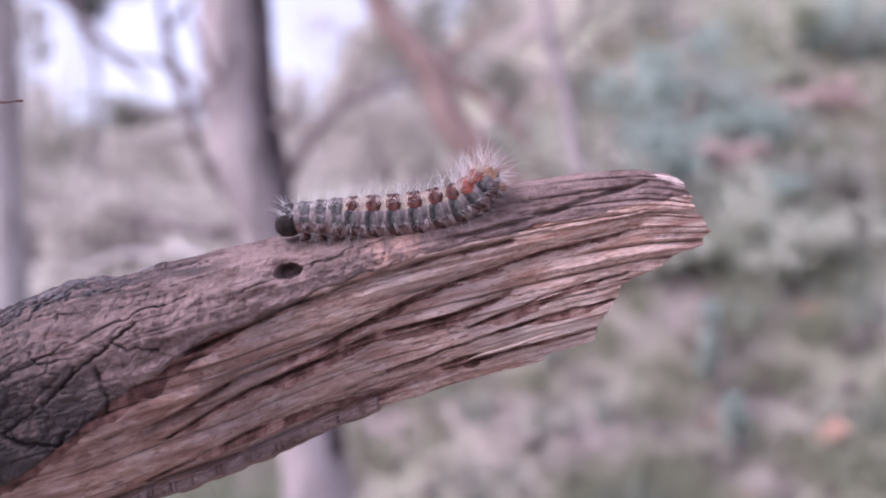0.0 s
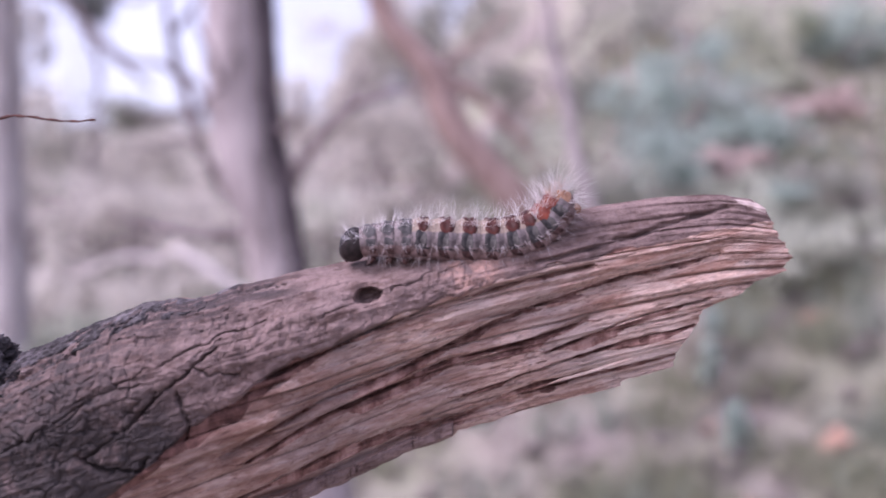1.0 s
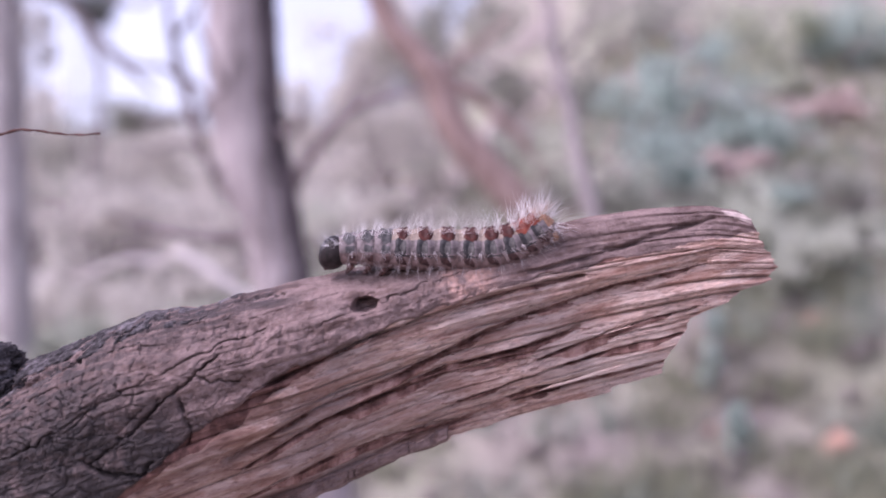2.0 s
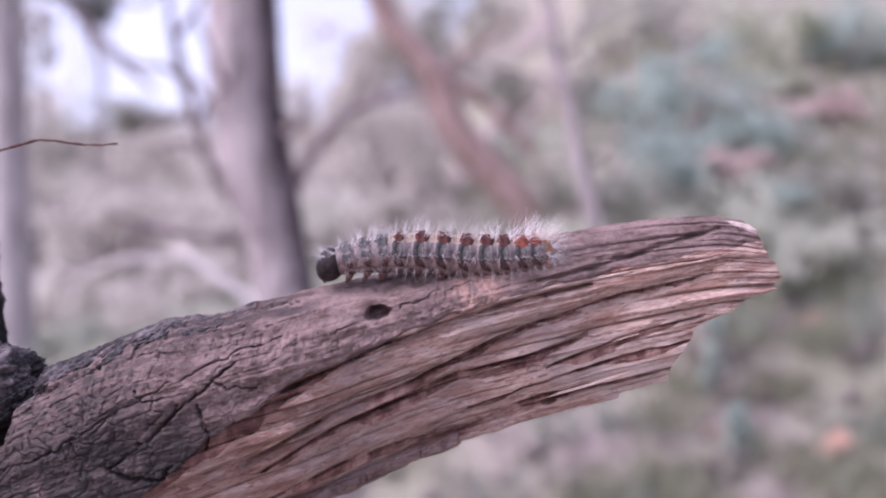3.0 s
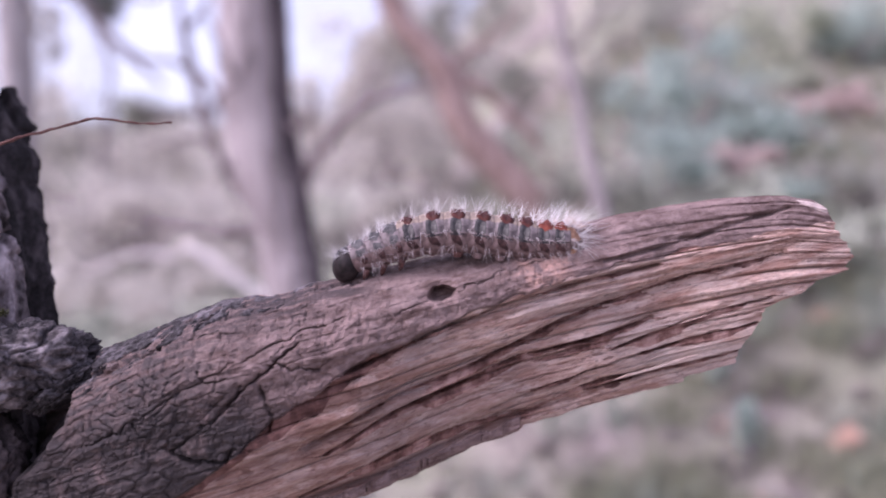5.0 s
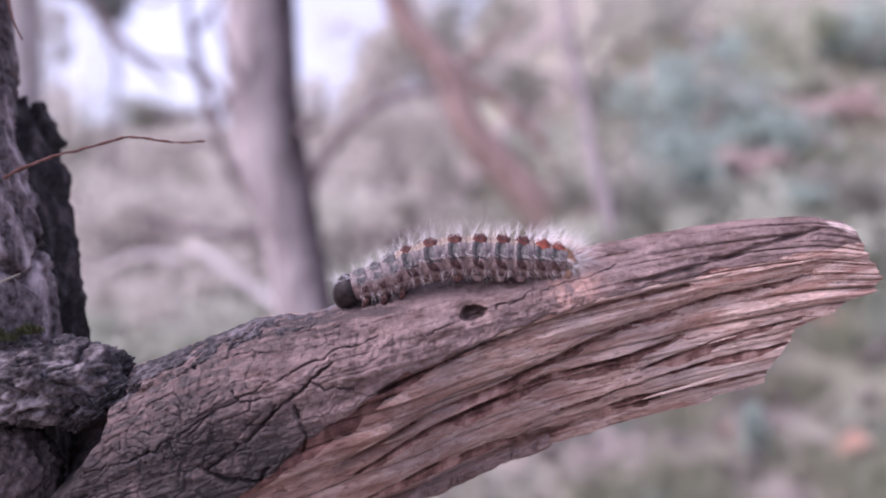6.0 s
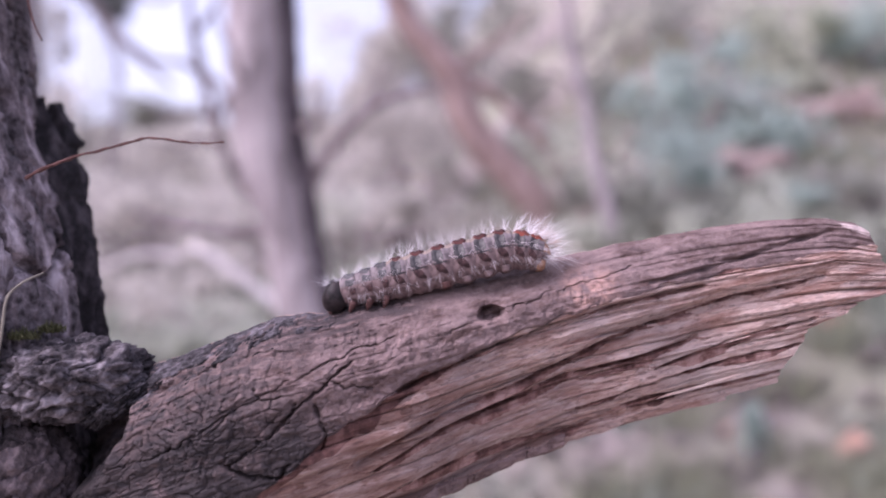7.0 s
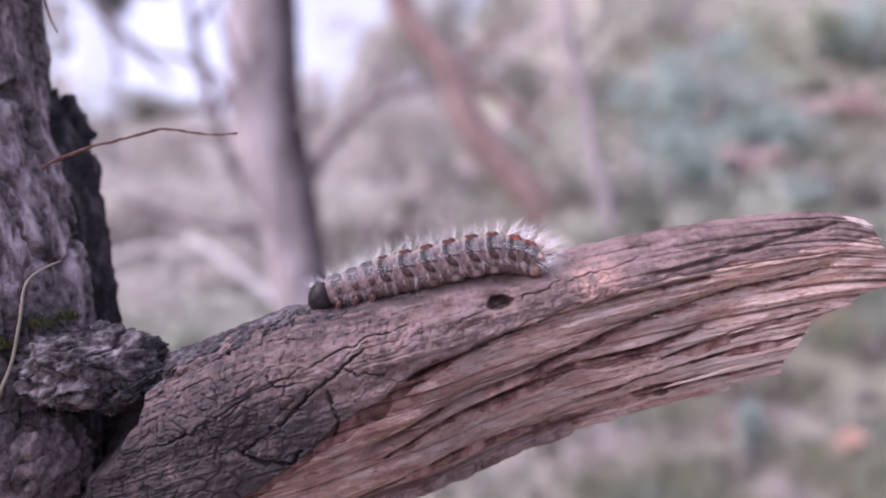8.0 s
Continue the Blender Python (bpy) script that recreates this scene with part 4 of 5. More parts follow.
def crawl(thing, made):
    """The body's poses: the thing drifts along the branch, and each segment bends on it."""
    rows, local = [], {ob: [] for ob, _ in made}
    for t, roll, knots in EARLY + MIDDLE + LATE:
        line = curve_points([(x, 0, z + 0.35) for x, z in knots], 121)
        mid = line[60]
        base = pose(mid.x * MM, BODY_Y * MM, (mid.z - 3.4) * MM)
        rows.append((t, base))
        for ob, s in made:
            k = min(int(s * 120), 119)
            p = line[k] + (line[k + 1] - line[k]) * (s * 120 - k)
            a, b = line[max(k - 4, 0)], line[min(k + 5, 120)]
            lean = math.degrees(math.atan2(b.z - a.z, b.x - a.x))
            m = pose(p.x * MM, BODY_Y * MM, p.z * MM, 0, -lean, 0) @ pose(0, 0, 0, roll)
            local[ob].append((t, base.inverted() @ m))
    walk(thing, rows)
    for ob, own in local.items():
        walk(ob, own)


# ---- the woodland behind ----
def far(u, w, d):
    """A place at distance d ahead of the branch, by its slopes to the right and up."""
    return Vector(((0.883 * u + 0.005) * d, d, (0.883 * w + 0.0108) * d))


def hill(x, y):
    """Height of the ground: level round the tree, rising behind, more steeply to the right."""
    u = x / np.maximum(np.abs(y), 1.0)
    s = 0.157 + 0.38 * step(-0.10, 0.25, u)
    rise = np.where(y > 2.8, (y - 2.8) * s * step(2.4, 4.0, y), 0.0)
    rise = np.minimum(rise, 40 + 10 * np.tanh((rise - 40) / 30))
    return -0.92 + rise + 0.05 * vnoise(x * 0.9, y * 0.9, 900) + 0.25 * vnoise(x * 0.2, y * 0.2, 901) * step(4, 9, y)


def ground_material():
    m, nt, p = shader("litter_and_dry_grass", 0.95)
    big = noise_tex(nt, coords(nt, (0.7, 0.7, 0.7)), 1.0, 4)
    mid = noise_tex(nt, coords(nt, (4, 4, 4)), 1.0, 5, 0.65)
    fine = noise_tex(nt, coords(nt, (22, 22, 22)), 1.0, 4, 0.7)
    grass = ramp(nt, mid, [(0.3, (0.17, 0.178, 0.11)), (0.7, (0.29, 0.30, 0.21))])
    litter = ramp(nt, mid, [(0.3, (0.218, 0.18, 0.165)), (0.55, (0.288, 0.24, 0.222)), (0.75, (0.35, 0.298, 0.277))])
    c = mix(nt, ramp(nt, big, [(0.42, (0, 0, 0)), (0.6, (1, 1, 1))]), litter, grass)
    c = mix(nt, 0.3, c, ramp(nt, fine, [(0.35, (0.17, 0.15, 0.14)), (0.7, (0.34, 0.305, 0.285))]))
    nt.links.new(c, p.inputs["Base Color"])
    bump(nt, p, fine, 0.012)
    return m


def ground():
    def stretch(a, n):
        s = np.linspace(-1, 1, n)
        return np.sign(s) * (np.abs(s) ** 3.2) * a + s * 4
    xs, ys = stretch(700, 181), stretch(700, 181) + 6
    X, Y = np.meshgrid(xs, ys, indexing="ij")
    Z = hill(X, Y)
    idx = np.arange(X.size).reshape(X.shape)
    q = np.stack([idx[:-1, :-1], idx[1:, :-1], idx[1:, 1:], idx[:-1, 1:]], -1).reshape(-1, 4)
    ob = mesh_of("ground", np.stack([X, Y, Z], -1).reshape(-1, 3).tolist(), q.tolist(), ground_material())
    tagged(ob, "woodland floor of leaf litter and dry grass rising to a slope", "ground", kind="structure")


def on_ground(x, y):
    return float(hill(np.array([x]), np.array([y]))[0])


FAR_BARK = bark_material("far_bark", (0.195, 0.168, 0.168), (0.335, 0.29, 0.29), (0.47, 0.418, 0.415), 0.06)
RED_BARK = bark_material("red_bark", (0.19, 0.128, 0.113), (0.30, 0.21, 0.187), (0.41, 0.307, 0.28), 0.06)
GREY_BARK = bark_material("grey_bark", (0.11, 0.088, 0.09), (0.19, 0.155, 0.16), (0.29, 0.245, 0.25), 0.06)
# dark bark colour for the unlit side of the far trunk
SHADE_BARK = bark_material("shaded_bark", (0.045, 0.036, 0.04), (0.085, 0.068, 0.075), (0.14, 0.115, 0.122), 0.06)
PALE_BARK = bark_material("pale_bark", (0.27, 0.24, 0.238), (0.38, 0.345, 0.342), (0.48, 0.44, 0.436), 0.06)
LOG = bark_material("bleached_log", (0.58, 0.52, 0.50), (0.70, 0.64, 0.62), (0.82, 0.76, 0.74), 0.06)


def limb(name, pts, radii, material, parent, label="", seed=0):
    line = curve_points(pts, 6 * len(pts))
    rad = np.interp(np.linspace(0, 1, len(line)), np.linspace(0, 1, len(radii)), radii)
    v, f = tube(line, rad.tolist(), 12, 0.06, seed)
    return mesh_of(name, v, f, material, parent, label)


def far_tree(name, label, trunk, radii, material, limbs, seed, shaded=False):
    thing = tagged(new(name), label, "tree")
    foot = trunk[-1]
    trunk = list(trunk) + [Vector((foot.x, foot.y, on_ground(foot.x, foot.y) - 0.05))]
    limb("trunk", trunk, list(radii) + [radii[-1] * 1.25], material, thing, seed=seed)
    # half-buried dark tube puts the trunk's shaded right side into its colour
    if shaded:
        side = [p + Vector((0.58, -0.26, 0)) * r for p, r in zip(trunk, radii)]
        limb("shaded_side", side, [0.53 * r for r in radii], SHADE_BARK, thing, "dark strip standing in for shade down the trunk's right side", seed=seed + 9)
    for k, (pts, rad) in enumerate(limbs):
        limb("bough", pts, rad, GREY_BARK if material is not RED_BARK else RED_BARK, thing, seed=seed + k + 1)
    return thing


def trees():
    d = 2.55
    far_tree("tree", "pine tree with a leaning pinkish-grey trunk and bare boughs",
             [far(-0.268, 0.95, d), far(-0.262, 0.55, d), far(-0.256, 0.312, d), far(-0.249, 0.18, d), far(-0.233, 0.10, d), far(-0.213, 0.02, d), far(-0.200, -0.06, d), far(-0.160, -0.27, d)],
             [0.098, 0.100, 0.103, 0.104, 0.098, 0.084, 0.088, 0.094], FAR_BARK, [
                 ([far(-0.19, 0.09, d), far(-0.165, 0.135, d - .1), far(-0.12, 0.185, d - .2), far(-0.06, 0.213, d - .25), far(-0.01, 0.22, d - .3)], [0.022, 0.018, 0.016, 0.013, 0.007]),
                 ([far(-0.245, 0.04, d), far(-0.29, 0.10, d), far(-0.315, 0.17, d), far(-0.335, 0.235, d), far(-0.35, 0.31, d), far(-0.36, 0.4, d)], [0.015, 0.013, 0.015, 0.017, 0.010, 0.005]),
                 ([far(-0.335, 0.235, d), far(-0.31, 0.22, d), far(-0.285, 0.16, d), far(-0.25, 0.12, d)], [0.012, 0.011, 0.010, 0.008]),
                 ([far(-0.23, 0.03, d), far(-0.30, 0.025, d), far(-0.36, 0.035, d), far(-0.43, 0.055, d)], [0.020, 0.015, 0.014, 0.006]),
                 ([far(-0.335, 0.235, d), far(-0.36, 0.25, d), far(-0.40, 0.255, d), far(-0.44, 0.285, d)], [0.011, 0.009, 0.007, 0.003]),
                 ([far(-0.345, 0.29, d), far(-0.32, 0.32, d), far(-0.305, 0.36, d), far(-0.30, 0.40, d)], [0.011, 0.009, 0.007, 0.003]),
                 ([far(-0.315, 0.17, d), far(-0.345, 0.185, d), far(-0.38, 0.18, d), far(-0.41, 0.20, d)], [0.010, 0.008, 0.006, 0.003]),
                 ([far(-0.25, 0.20, d), far(-0.285, 0.235, d - .1), far(-0.30, 0.275, d - .15), far(-0.325, 0.33, d - .15)], [0.013, 0.010, 0.008, 0.003]),
                 ([far(-0.315, 0.17, d), far(-0.30, 0.205, d - .1), far(-0.275, 0.225, d - .1), far(-0.268, 0.26, d - .1)], [0.009, 0.008, 0.006, 0.003]),
                 ([far(-0.29, 0.10, d), far(-0.275, 0.14, d), far(-0.265, 0.185, d - .1)], [0.010, 0.008, 0.004]),
                 ([far(-0.30, 0.13, d), far(-0.335, 0.15, d), far(-0.365, 0.14, d + .1), far(-0.40, 0.15, d + .1)], [0.009, 0.008, 0.006, 0.003]),
                 ([far(-0.36, 0.36, d), far(-0.385, 0.335, d), far(-0.42, 0.34, d), far(-0.45, 0.37, d)], [0.007, 0.006, 0.005, 0.003]),
                 ([far(-0.12, 0.185, d - .2), far(-0.10, 0.23, d - .2), far(-0.085, 0.26, d - .2)], [0.010, 0.007, 0.003]),
                 ([far(-0.23, 0.17, d), far(-0.19, 0.165, d - .1), far(-0.17, 0.21, d - .15)], [0.02, 0.012, 0.005]),
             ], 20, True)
    d = 5.4
    far_tree("tree", "leaning slender tree with reddish bark",
             [far(-0.145, 0.55, d), far(-0.070, 0.32, d), far(-0.031, 0.262, d), far(-0.002, 0.225, d), far(0.017, 0.17, d), far(0.04, 0.135, d), far(0.09, 0.08, d), far(0.135, 0.02, d), far(0.165, -0.08, d), far(0.175, -0.13, d)],
             [0.075, 0.082, 0.09, 0.10, 0.105, 0.11, 0.115, 0.12, 0.12, 0.13], RED_BARK, [
                 ([far(-0.008, 0.225, d), far(0.03, 0.215, d), far(0.07, 0.185, d), far(0.12, 0.13, d), far(0.135, 0.09, d)], [0.055, 0.042, 0.036, 0.028, 0.015]),
                 ([far(-0.008, 0.225, d), far(0.03, 0.25, d), far(0.06, 0.275, d), far(0.10, 0.31, d)], [0.04, 0.03, 0.02, 0.01]),
             ], 40)
    d = 4.6
    far_tree("tree", "slim grey sapling with a crooked stem",
             [far(0.135, 0.42, d), far(0.147, 0.31, d), far(0.155, 0.25, d), far(0.17, 0.19, d), far(0.178, 0.14, d), far(0.19, 0.09, d), far(0.205, 0.03, d), far(0.215, -0.05, d)],
             [0.030, 0.033, 0.038, 0.036, 0.040, 0.042, 0.046, 0.050], FAR_BARK, [
                 ([far(0.155, 0.25, d), far(0.18, 0.27, d), far(0.2, 0.31, d)], [0.022, 0.015, 0.006]),
                 ([far(0.17, 0.19, d), far(0.145, 0.22, d), far(0.10, 0.235, d), far(0.05, 0.25, d)], [0.014, 0.012, 0.009, 0.004]),
             ], 60)
    d = 4.2
    far_tree("tree", "dim brownish tree at the wood's edge",
             [far(-0.56, 0.5, d), far(-0.56, 0.3, d), far(-0.555, 0.17, d), far(-0.55, 0.0, d), far(-0.545, -0.1, d)],
             [0.075, 0.08, 0.085, 0.09, 0.09], PALE_BARK, [
                 ([far(-0.56, 0.36, d), far(-0.48, 0.33, d), far(-0.43, 0.275, d), far(-0.40, 0.245, d), far(-0.365, 0.215, d)], [0.024, 0.021, 0.021, 0.018, 0.010]),
                 ([far(-0.46, 0.31, d), far(-0.44, 0.26, d), far(-0.43, 0.22, d)], [0.016, 0.012, 0.006]),
             ], 80)
    # a bleached dead log propped on the slope
    d = 5.0
    v, f = tube(curve_points([far(-0.338, 0.006, d), far(-0.302, -0.013, d), far(-0.259, -0.046, d), far(-0.22, -0.076, d), far(-0.19, -0.105, d)], 24), np.linspace(0.026, 0.045, 24).tolist(), 12, 0.08, 3)
    tagged(mesh_of("dead_log", v, f, LOG), "bleached dead log leaning on the slope", "log")
    v, f = tube(curve_points([far(-0.55, -0.015, d), far(-0.47, -0.025, d), far(-0.40, -0.004, d), far(-0.345, -0.008, d)], 24), np.linspace(0.012, 0.018, 24).tolist(), 10, 0.08, 4)
    tagged(mesh_of("dead_log", v, f, LOG), "thin bleached fallen stem on the slope", "log")


LEAVES = {
    "teal": leafy("blue_green_leaves", (0.33, 0.41, 0.36), (0.53, 0.63, 0.56)),
    "olive": leafy("olive_leaves", (0.25, 0.258, 0.215), (0.40, 0.408, 0.345)),
    "dry": leafy("dry_leaves", (0.41, 0.388, 0.345), (0.63, 0.60, 0.545)),
    "pale": leafy("pale_dry_leaves", (0.55, 0.525, 0.475), (0.79, 0.76, 0.705)),
    "sage": leafy("sage_leaves", (0.43, 0.45, 0.37), (0.64, 0.66, 0.56)),
    "lime": leafy("yellow_green_leaves", (0.40, 0.43, 0.315), (0.56, 0.59, 0.46)),
    "dark": leafy("dark_leaves", (0.18, 0.20, 0.19), (0.32, 0.34, 0.32)),
    "rust": leafy("rust_leaves", (0.56, 0.46, 0.42), (0.72, 0.61, 0.57)),
}
LITTER = {
    "olive": leafy("olive_grass", (0.24, 0.25, 0.165), (0.36, 0.37, 0.265)),
    "teal": leafy("blue_green_herbs", (0.25, 0.29, 0.235), (0.38, 0.42, 0.35)),
    "rust": leafy("orange_litter", (0.62, 0.36, 0.27), (0.70, 0.43, 0.34)),
    "pale": leafy("grey_litter", (0.24, 0.20, 0.20), (0.40, 0.35, 0.345)),
    "dry": leafy("brown_litter", (0.20, 0.165, 0.155), (0.34, 0.29, 0.28)),
    "dark": leafy("dark_litter", (0.17, 0.15, 0.14), (0.26, 0.232, 0.22)),
}
NAMES = {"sage": "pale sage-green shrub on the slope", "teal": "blue-green leafy shrub on the slope", "olive": "olive-green leafy shrub on the slope", "dry": "brownish half-dry shrub on the slope",
         "pale": "pale dry shrub on the slope", "lime": "yellow-green leafy shrub on the slope", "dark": "dark evergreen shrub in the shade", "rust": "rust-leaved shrub on the slope"}


def shrub(centre, wide, high, kind, count, leaf, seed):
    """Stems from the ground, and a loose uneven crown of leaves on twig clumps."""
    rng = random.Random(seed)
    c = Vector(centre)
    thing = tagged(new("shrub"), NAMES[kind], "shrub", group="shrubs on the slope")
    gz = on_ground(c.x, c.y)
    tufts = []
    sv, sf = [], []
    for k in range(9):
        e = c + Vector((rng.gauss(0, .5) * wide, rng.gauss(0, .5) * wide, rng.gauss(0, .5) * high))
        foot = Vector((c.x + rng.uniform(-.1, .1), c.y + rng.uniform(-.1, .1), gz - 0.03))
        v, f = tube(curve_points([foot, foot.lerp(e, .45) + Vector((rng.uniform(-.05, .05), 0, .05)), e], 8), np.linspace(0.012, 0.003, 8).tolist(), 5, 0.1, k)
        n = len(sv)
        sv += v
        sf += [tuple(i + n for i in q) for q in f]
        tufts.append((e, rng.uniform(0.25, 0.55)))
    mesh_of("stem", sv, sf, GREY_BARK, thing)
    vs, fs = [], []
    for _ in range(count):
        e, r = rng.choice(tufts)
        p = e + Vector((rng.gauss(0, r * wide * .55), rng.gauss(0, r * wide * .55), rng.gauss(0, r * high * .55)))
        d = Vector((rng.gauss(0, 1), rng.gauss(0, 1), rng.gauss(0, .7))).normalized()
        s = d.cross(Vector((rng.gauss(0, 1), rng.gauss(0, 1), rng.gauss(0, 1)))).normalized()
        ln = leaf * rng.uniform(.6, 1.3)
        n = len(vs)
        fold = d.cross(s) * ln * .12
        vs += [p - d * ln * .5, p + s * ln * .28 + fold, p + d * ln * .5, p - s * ln * .28 + fold]
        fs += [(n, n + 1, n + 2), (n, n + 2, n + 3)]
    mesh_of("leaves", vs, fs, LEAVES[kind], thing, smooth=False)
    return thing


def shrubs():
    rows = [  # slopes of the crown's middle, distance, half width, half height, kind
        (0.27, 0.17, 5.2, 0.26, 0.22, "teal"), (0.345, 0.20, 5.6, 0.34, 0.26, "teal"), (0.31, 0.10, 5.0, 0.25, 0.2, "teal"), (0.40, 0.155, 5.3, 0.22, 0.2, "teal"),
        (0.425, 0.25, 5.7, 0.32, 0.22, "lime"), (0.47, 0.28, 5.9, 0.26, 0.2, "lime"), (0.27, 0.03, 4.6, 0.24, 0.12, "sage"), (0.44, 0.05, 4.5, 0.26, 0.13, "sage"), (0.36, 0.055, 4.6, 0.26, 0.13, "sage"), (0.40, 0.02, 4.3, 0.26, 0.1, "sage"), (0.33, 0.02, 4.4, 0.26, 0.1, "sage"), (0.50, 0.03, 4.3, 0.26, 0.1, "sage"), (0.37, 0.10, 4.8, 0.15, 0.08, "rust"), (0.50, 0.18, 4.8, 0.16, 0.09, "rust"), (0.52, 0.27, 6.2, 0.3, 0.25, "teal"),
        (0.46, 0.085, 4.6, 0.24, 0.12, "olive"), (0.40, 0.055, 4.6, 0.2, 0.08, "teal"), (0.52, 0.06, 4.7, 0.2, 0.14, "dry"), (0.30, 0.04, 5.0, 0.22, 0.09, "olive"),
        (0.24, 0.06, 5.6, 0.25, 0.18, "olive"), (0.18, 0.20, 7.0, 0.35, 0.3, "olive"), (0.10, 0.21, 7.2, 0.4, 0.25, "olive"), (0.22, 0.29, 7.5, 0.5, 0.3, "olive"),
        (0.33, 0.29, 7.4, 0.5, 0.25, "olive"), (0.05, 0.10, 7.0, 0.35, 0.3, "olive"), (-0.02, 0.13, 7.4, 0.45, 0.3, "dry"), (-0.09, 0.17, 8.0, 0.5, 0.35, "dry"),
        (-0.14, 0.12, 8.0, 0.5, 0.4, "pale"), (-0.11, 0.05, 7.0, 0.4, 0.3, "pale"), (0.0, 0.28, 9.0, 0.5, 0.35, "olive"), (-0.07, 0.25, 9.0, 0.5, 0.3, "pale"),
        (-0.155, 0.04, 6.0, 0.2, 0.16, "pale"), (-0.03, 0.04, 6.0, 0.3, 0.2, "dry"), (0.11, 0.04, 6.4, 0.3, 0.2, "olive"), (0.07, 0.28, 8.5, 0.5, 0.3, "olive"),
        (-0.38, 0.12, 8.0, 0.5, 0.3, "dry"), (-0.45, 0.12, 8.0, 0.5, 0.3, "olive"), (-0.31, 0.10, 8.0, 0.5, 0.35, "pale"), (-0.52, 0.12, 8.0, 0.4, 0.4, "dry"),
        (-0.40, 0.05, 6.5, 0.5, 0.2, "pale"), (-0.50, 0.04, 6.2, 0.5, 0.22, "pale"), (-0.33, 0.05, 6.5, 0.45, 0.2, "dry"), (-0.28, 0.0, 6.0, 0.3, 0.2, "pale"),
        (-0.43, -0.05, 5.2, 0.4, 0.16, "dry"), (-0.51, -0.06, 5.0, 0.4, 0.16, "pale"), (-0.36, -0.07, 5.0, 0.3, 0.12, "pale"), (-0.31, -0.09, 4.8, 0.25, 0.1, "pale"),
        (-0.46, -0.12, 4.3, 0.34, 0.13, "sage"), (-0.37, -0.13, 5.7, 0.32, 0.13, "sage"), (-0.27, -0.14, 5.8, 0.3, 0.12, "sage"), (-0.22, -0.06, 5.6, 0.3, 0.16, "sage"),
        (-0.54, -0.14, 4.0, 0.3, 0.12, "pale"), (-0.14, -0.03, 5.6, 0.3, 0.2, "sage"),
        (0.16, 0.10, 6.2, 0.35, 0.25, "sage"), (0.20, 0.02, 5.4, 0.3, 0.15, "sage"),
        (-0.32, -0.133, 4.4, 0.28, 0.15, "sage"), (-0.40, -0.135, 4.4, 0.28, 0.15, "sage"), (-0.25, -0.133, 4.4, 0.26, 0.14, "sage"), (-0.48, -0.135, 4.3, 0.28, 0.15, "sage"),
        (-0.39, 0.17, 9.0, 0.35, 0.15, "olive"), (-0.53, 0.31, 6.5, 0.22, 0.4, "dry"), (-0.44, 0.32, 7.0, 0.2, 0.1, "dark"), (0.398, -0.25, 3.3, 0.04, 0.12, "teal"), (0.355, -0.15, 3.75, 0.04, 0.12, "teal"), (0.40, -0.005, 4.15, 0.26, 0.1, "sage"), (0.47, 0.0, 4.15, 0.26, 0.1, "sage"), (0.33, -0.01, 4.2, 0.26, 0.1, "sage"), (0.27, -0.02, 4.3, 0.24, 0.1, "sage"),
        (-0.19, 0.17, 9.5, 0.42, 0.35, "pale"), (-0.14, 0.20, 9.5, 0.45, 0.4, "pale"), (-0.08, 0.23, 9.5, 0.5, 0.4, "dry"), (-0.03, 0.25, 9.8, 0.5, 0.4, "pale"), (-0.11, 0.14, 8.8, 0.45, 0.35, "dry"),
        (-0.42, 0.11, 9.5, 0.5, 0.25, "pale"), (-0.51, 0.17, 9.5, 0.3, 0.4, "pale"), (-0.25, 0.13, 9.5, 0.35, 0.25, "dry"), (-0.06, 0.29, 10.0, 0.4, 0.35, "dry"),
    ]
    for n, (u, w, d, wide, high, kind) in enumerate(rows):
        grown = 1.0
        if u > 0.05:                       # on the steep side each shrub stands where the slope meets its foot
            reach = np.linspace(3.0, 13.0, 400)
            spots = [far(u, w, q) for q in reach]
            over = [abs(p.z - 0.85 * high * q / d - on_ground(p.x, p.y)) for p, q in zip(spots, reach)]
            grown = reach[int(np.argmin(over))] / d
        p = far(u, w, d * grown)
        p.z = max(p.z, on_ground(p.x, p.y) + 0.1)
        size = 1.15 * grown
        shrub(p, wide * size, high * size, kind, 1200 if d > 8.5 else 90 if wide < 0.1 else 480, 0.075 * max(grown, 0.8), 1000 + n)


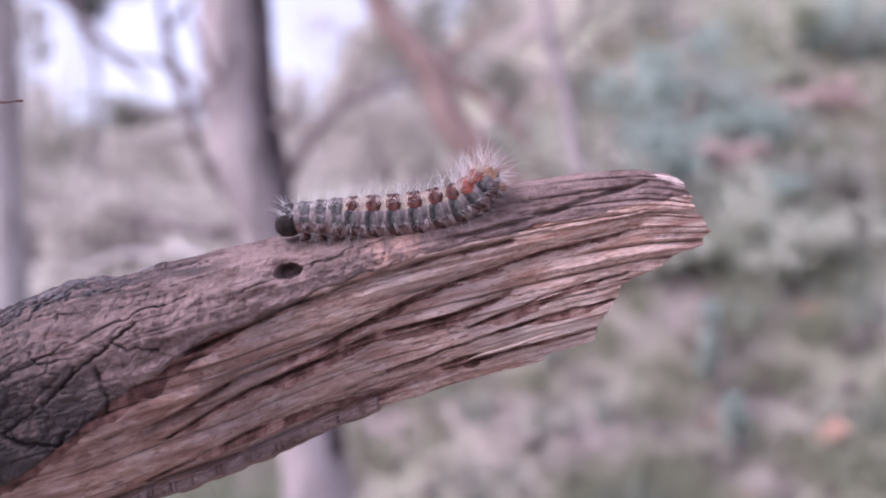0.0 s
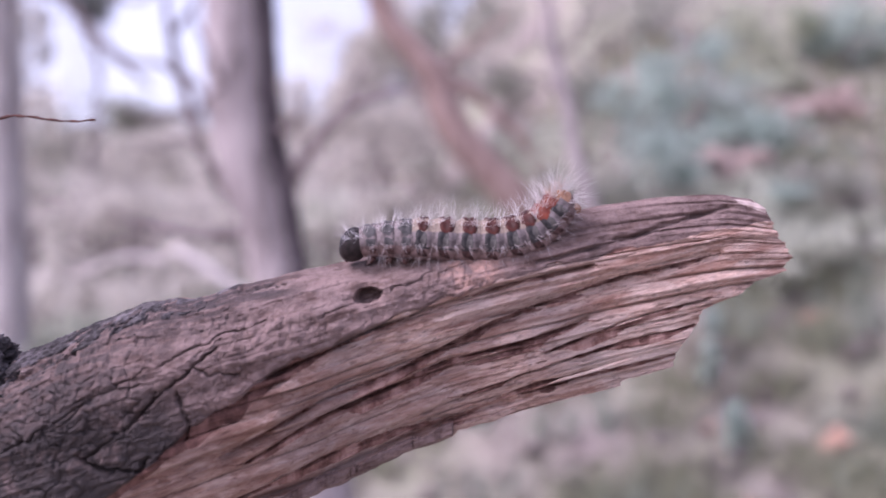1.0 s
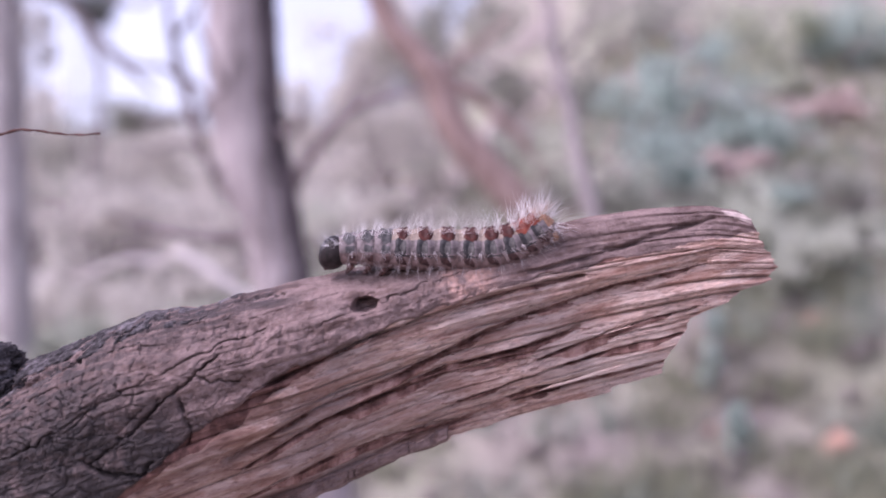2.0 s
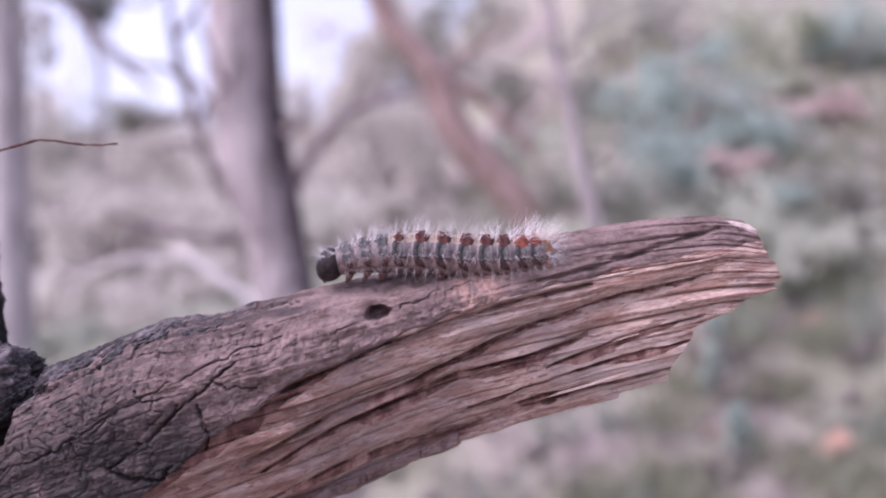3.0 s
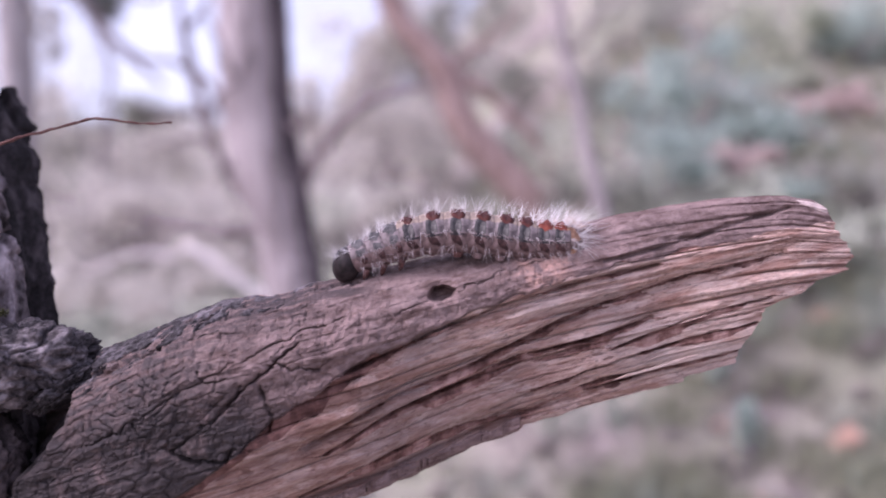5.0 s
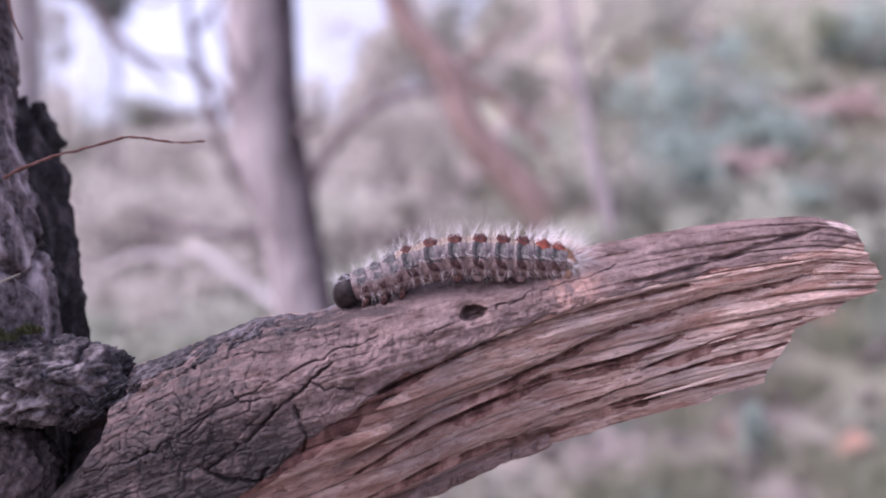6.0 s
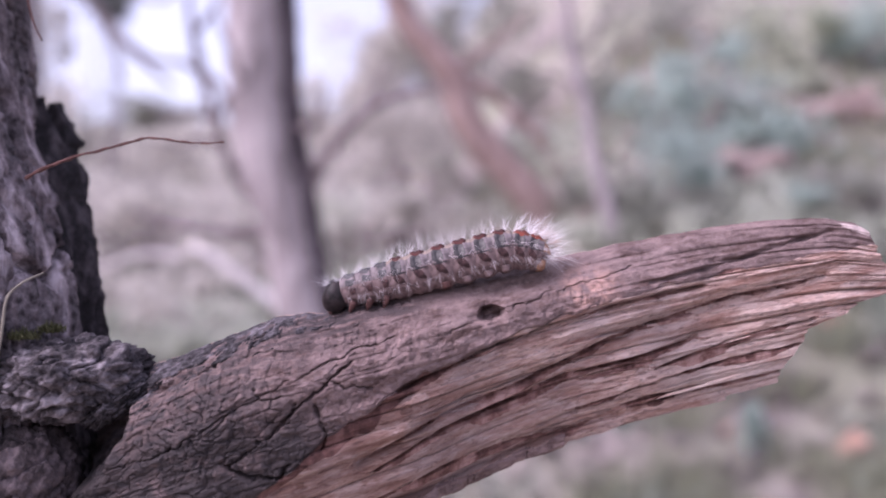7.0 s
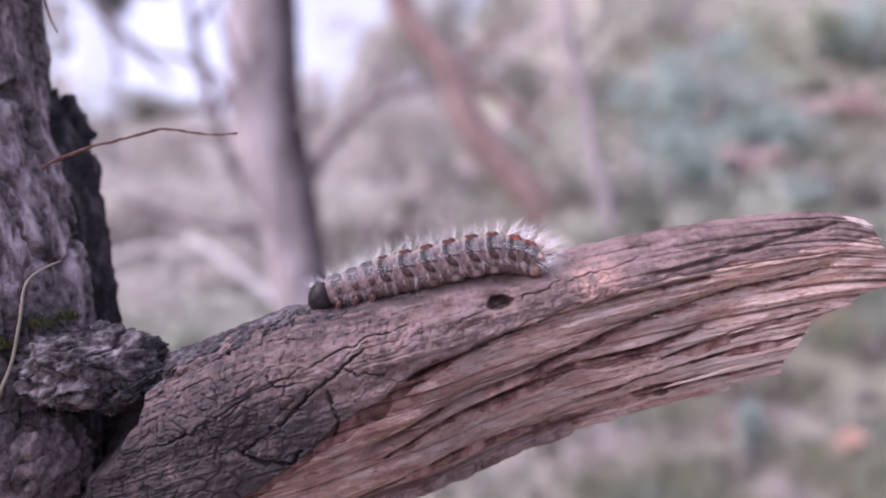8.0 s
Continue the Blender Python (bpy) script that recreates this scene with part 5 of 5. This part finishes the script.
def floor_litter():
    """Fallen leaves and grass tufts on the floor of the wood."""
    rng = random.Random(77)
    sets = {"rust": [], "pale": [], "dry": [], "dark": []}
    for _ in range(3200):
        y = rng.uniform(2.2, 9.0)
        x = rng.uniform(-0.62, 0.62) * y
        k = rng.choices(("pale", "dry", "dark", "rust"), (1.6, 7, 1.3, 0.15))[0]
        sets[k].append((x, y, rng.uniform(0.03, 0.075), 0.0))
    for u, y, ln in ((0.462, 3.28, 0.07), (0.437, 3.9, 0.065), (0.39, 4.6, 0.05)):
        sets["rust"].append((u * y, y, ln, 1.6))
    for kind, rows in sets.items():
        vs, fs = [], []
        for x, y, ln, up in rows:
            z = on_ground(x, y) + 0.02
            a = rng.uniform(0, 6.28)
            d = Vector((math.cos(a), math.sin(a), rng.uniform(-.1, .35))) * ln
            s = Vector((-math.sin(a), math.cos(a), rng.uniform(-.4, .4) + up)) * ln * .55
            p = Vector((x, y, z + ln * (.2 + .4 * up)))
            n = len(vs)
            vs += [p - d, p - s * .8 + Vector((0, 0, ln * .15)), p + d, p + s]
            fs += [(n, n + 1, n + 2), (n, n + 2, n + 3)]
        tagged(mesh_of("fallen_leaves", vs, fs, LITTER[kind], smooth=False),
               {"rust": "rust-coloured fallen leaves on the floor", "pale": "bleached fallen leaves on the floor", "dry": "brown fallen leaves on the floor", "dark": "dark rotting leaves on the floor"}[kind],
               "leaf litter", kind="stuff")
    for kind, n_tufts, label in (("olive", 380, "tufts of olive-green grass on the floor"), ("teal", 120, "tufts of blue-green herbs on the floor")):
        vs, fs = [], []
        for _ in range(n_tufts):
            y = rng.uniform(2.6, 8.5)
            x = rng.uniform(-0.6, 0.6) * y
            z = on_ground(x, y)
            for _ in range(40):
                b = Vector((x + rng.gauss(0, .07), y + rng.gauss(0, .07), z - 0.01))
                lean = Vector((rng.gauss(0, .06), rng.gauss(0, .06), rng.uniform(.06, .2)))
                s = Vector((rng.uniform(-1, 1), rng.uniform(-1, 1), 0)).normalized() * 0.006
                n = len(vs)
                vs += [b - s, b + s, b + lean * .6 + s * .8, b + lean * .6 - s * .8, b + lean * 1.0 + Vector((lean.x, lean.y, 0)) * .5]
                fs += [(n, n + 1, n + 2, n + 3), (n + 3, n + 2, n + 4)]
        tagged(mesh_of("grass", vs, fs, LITTER[kind], smooth=False), label, "grass", kind="stuff")


stub = branch()
splinters(stub)
pine_trunk()
trunk_dressing()
bug, bug_parts = caterpillar()
ground()
trees()
shrubs()
floor_litter()


def motions():
    crawl(bug, bug_parts)


motions()
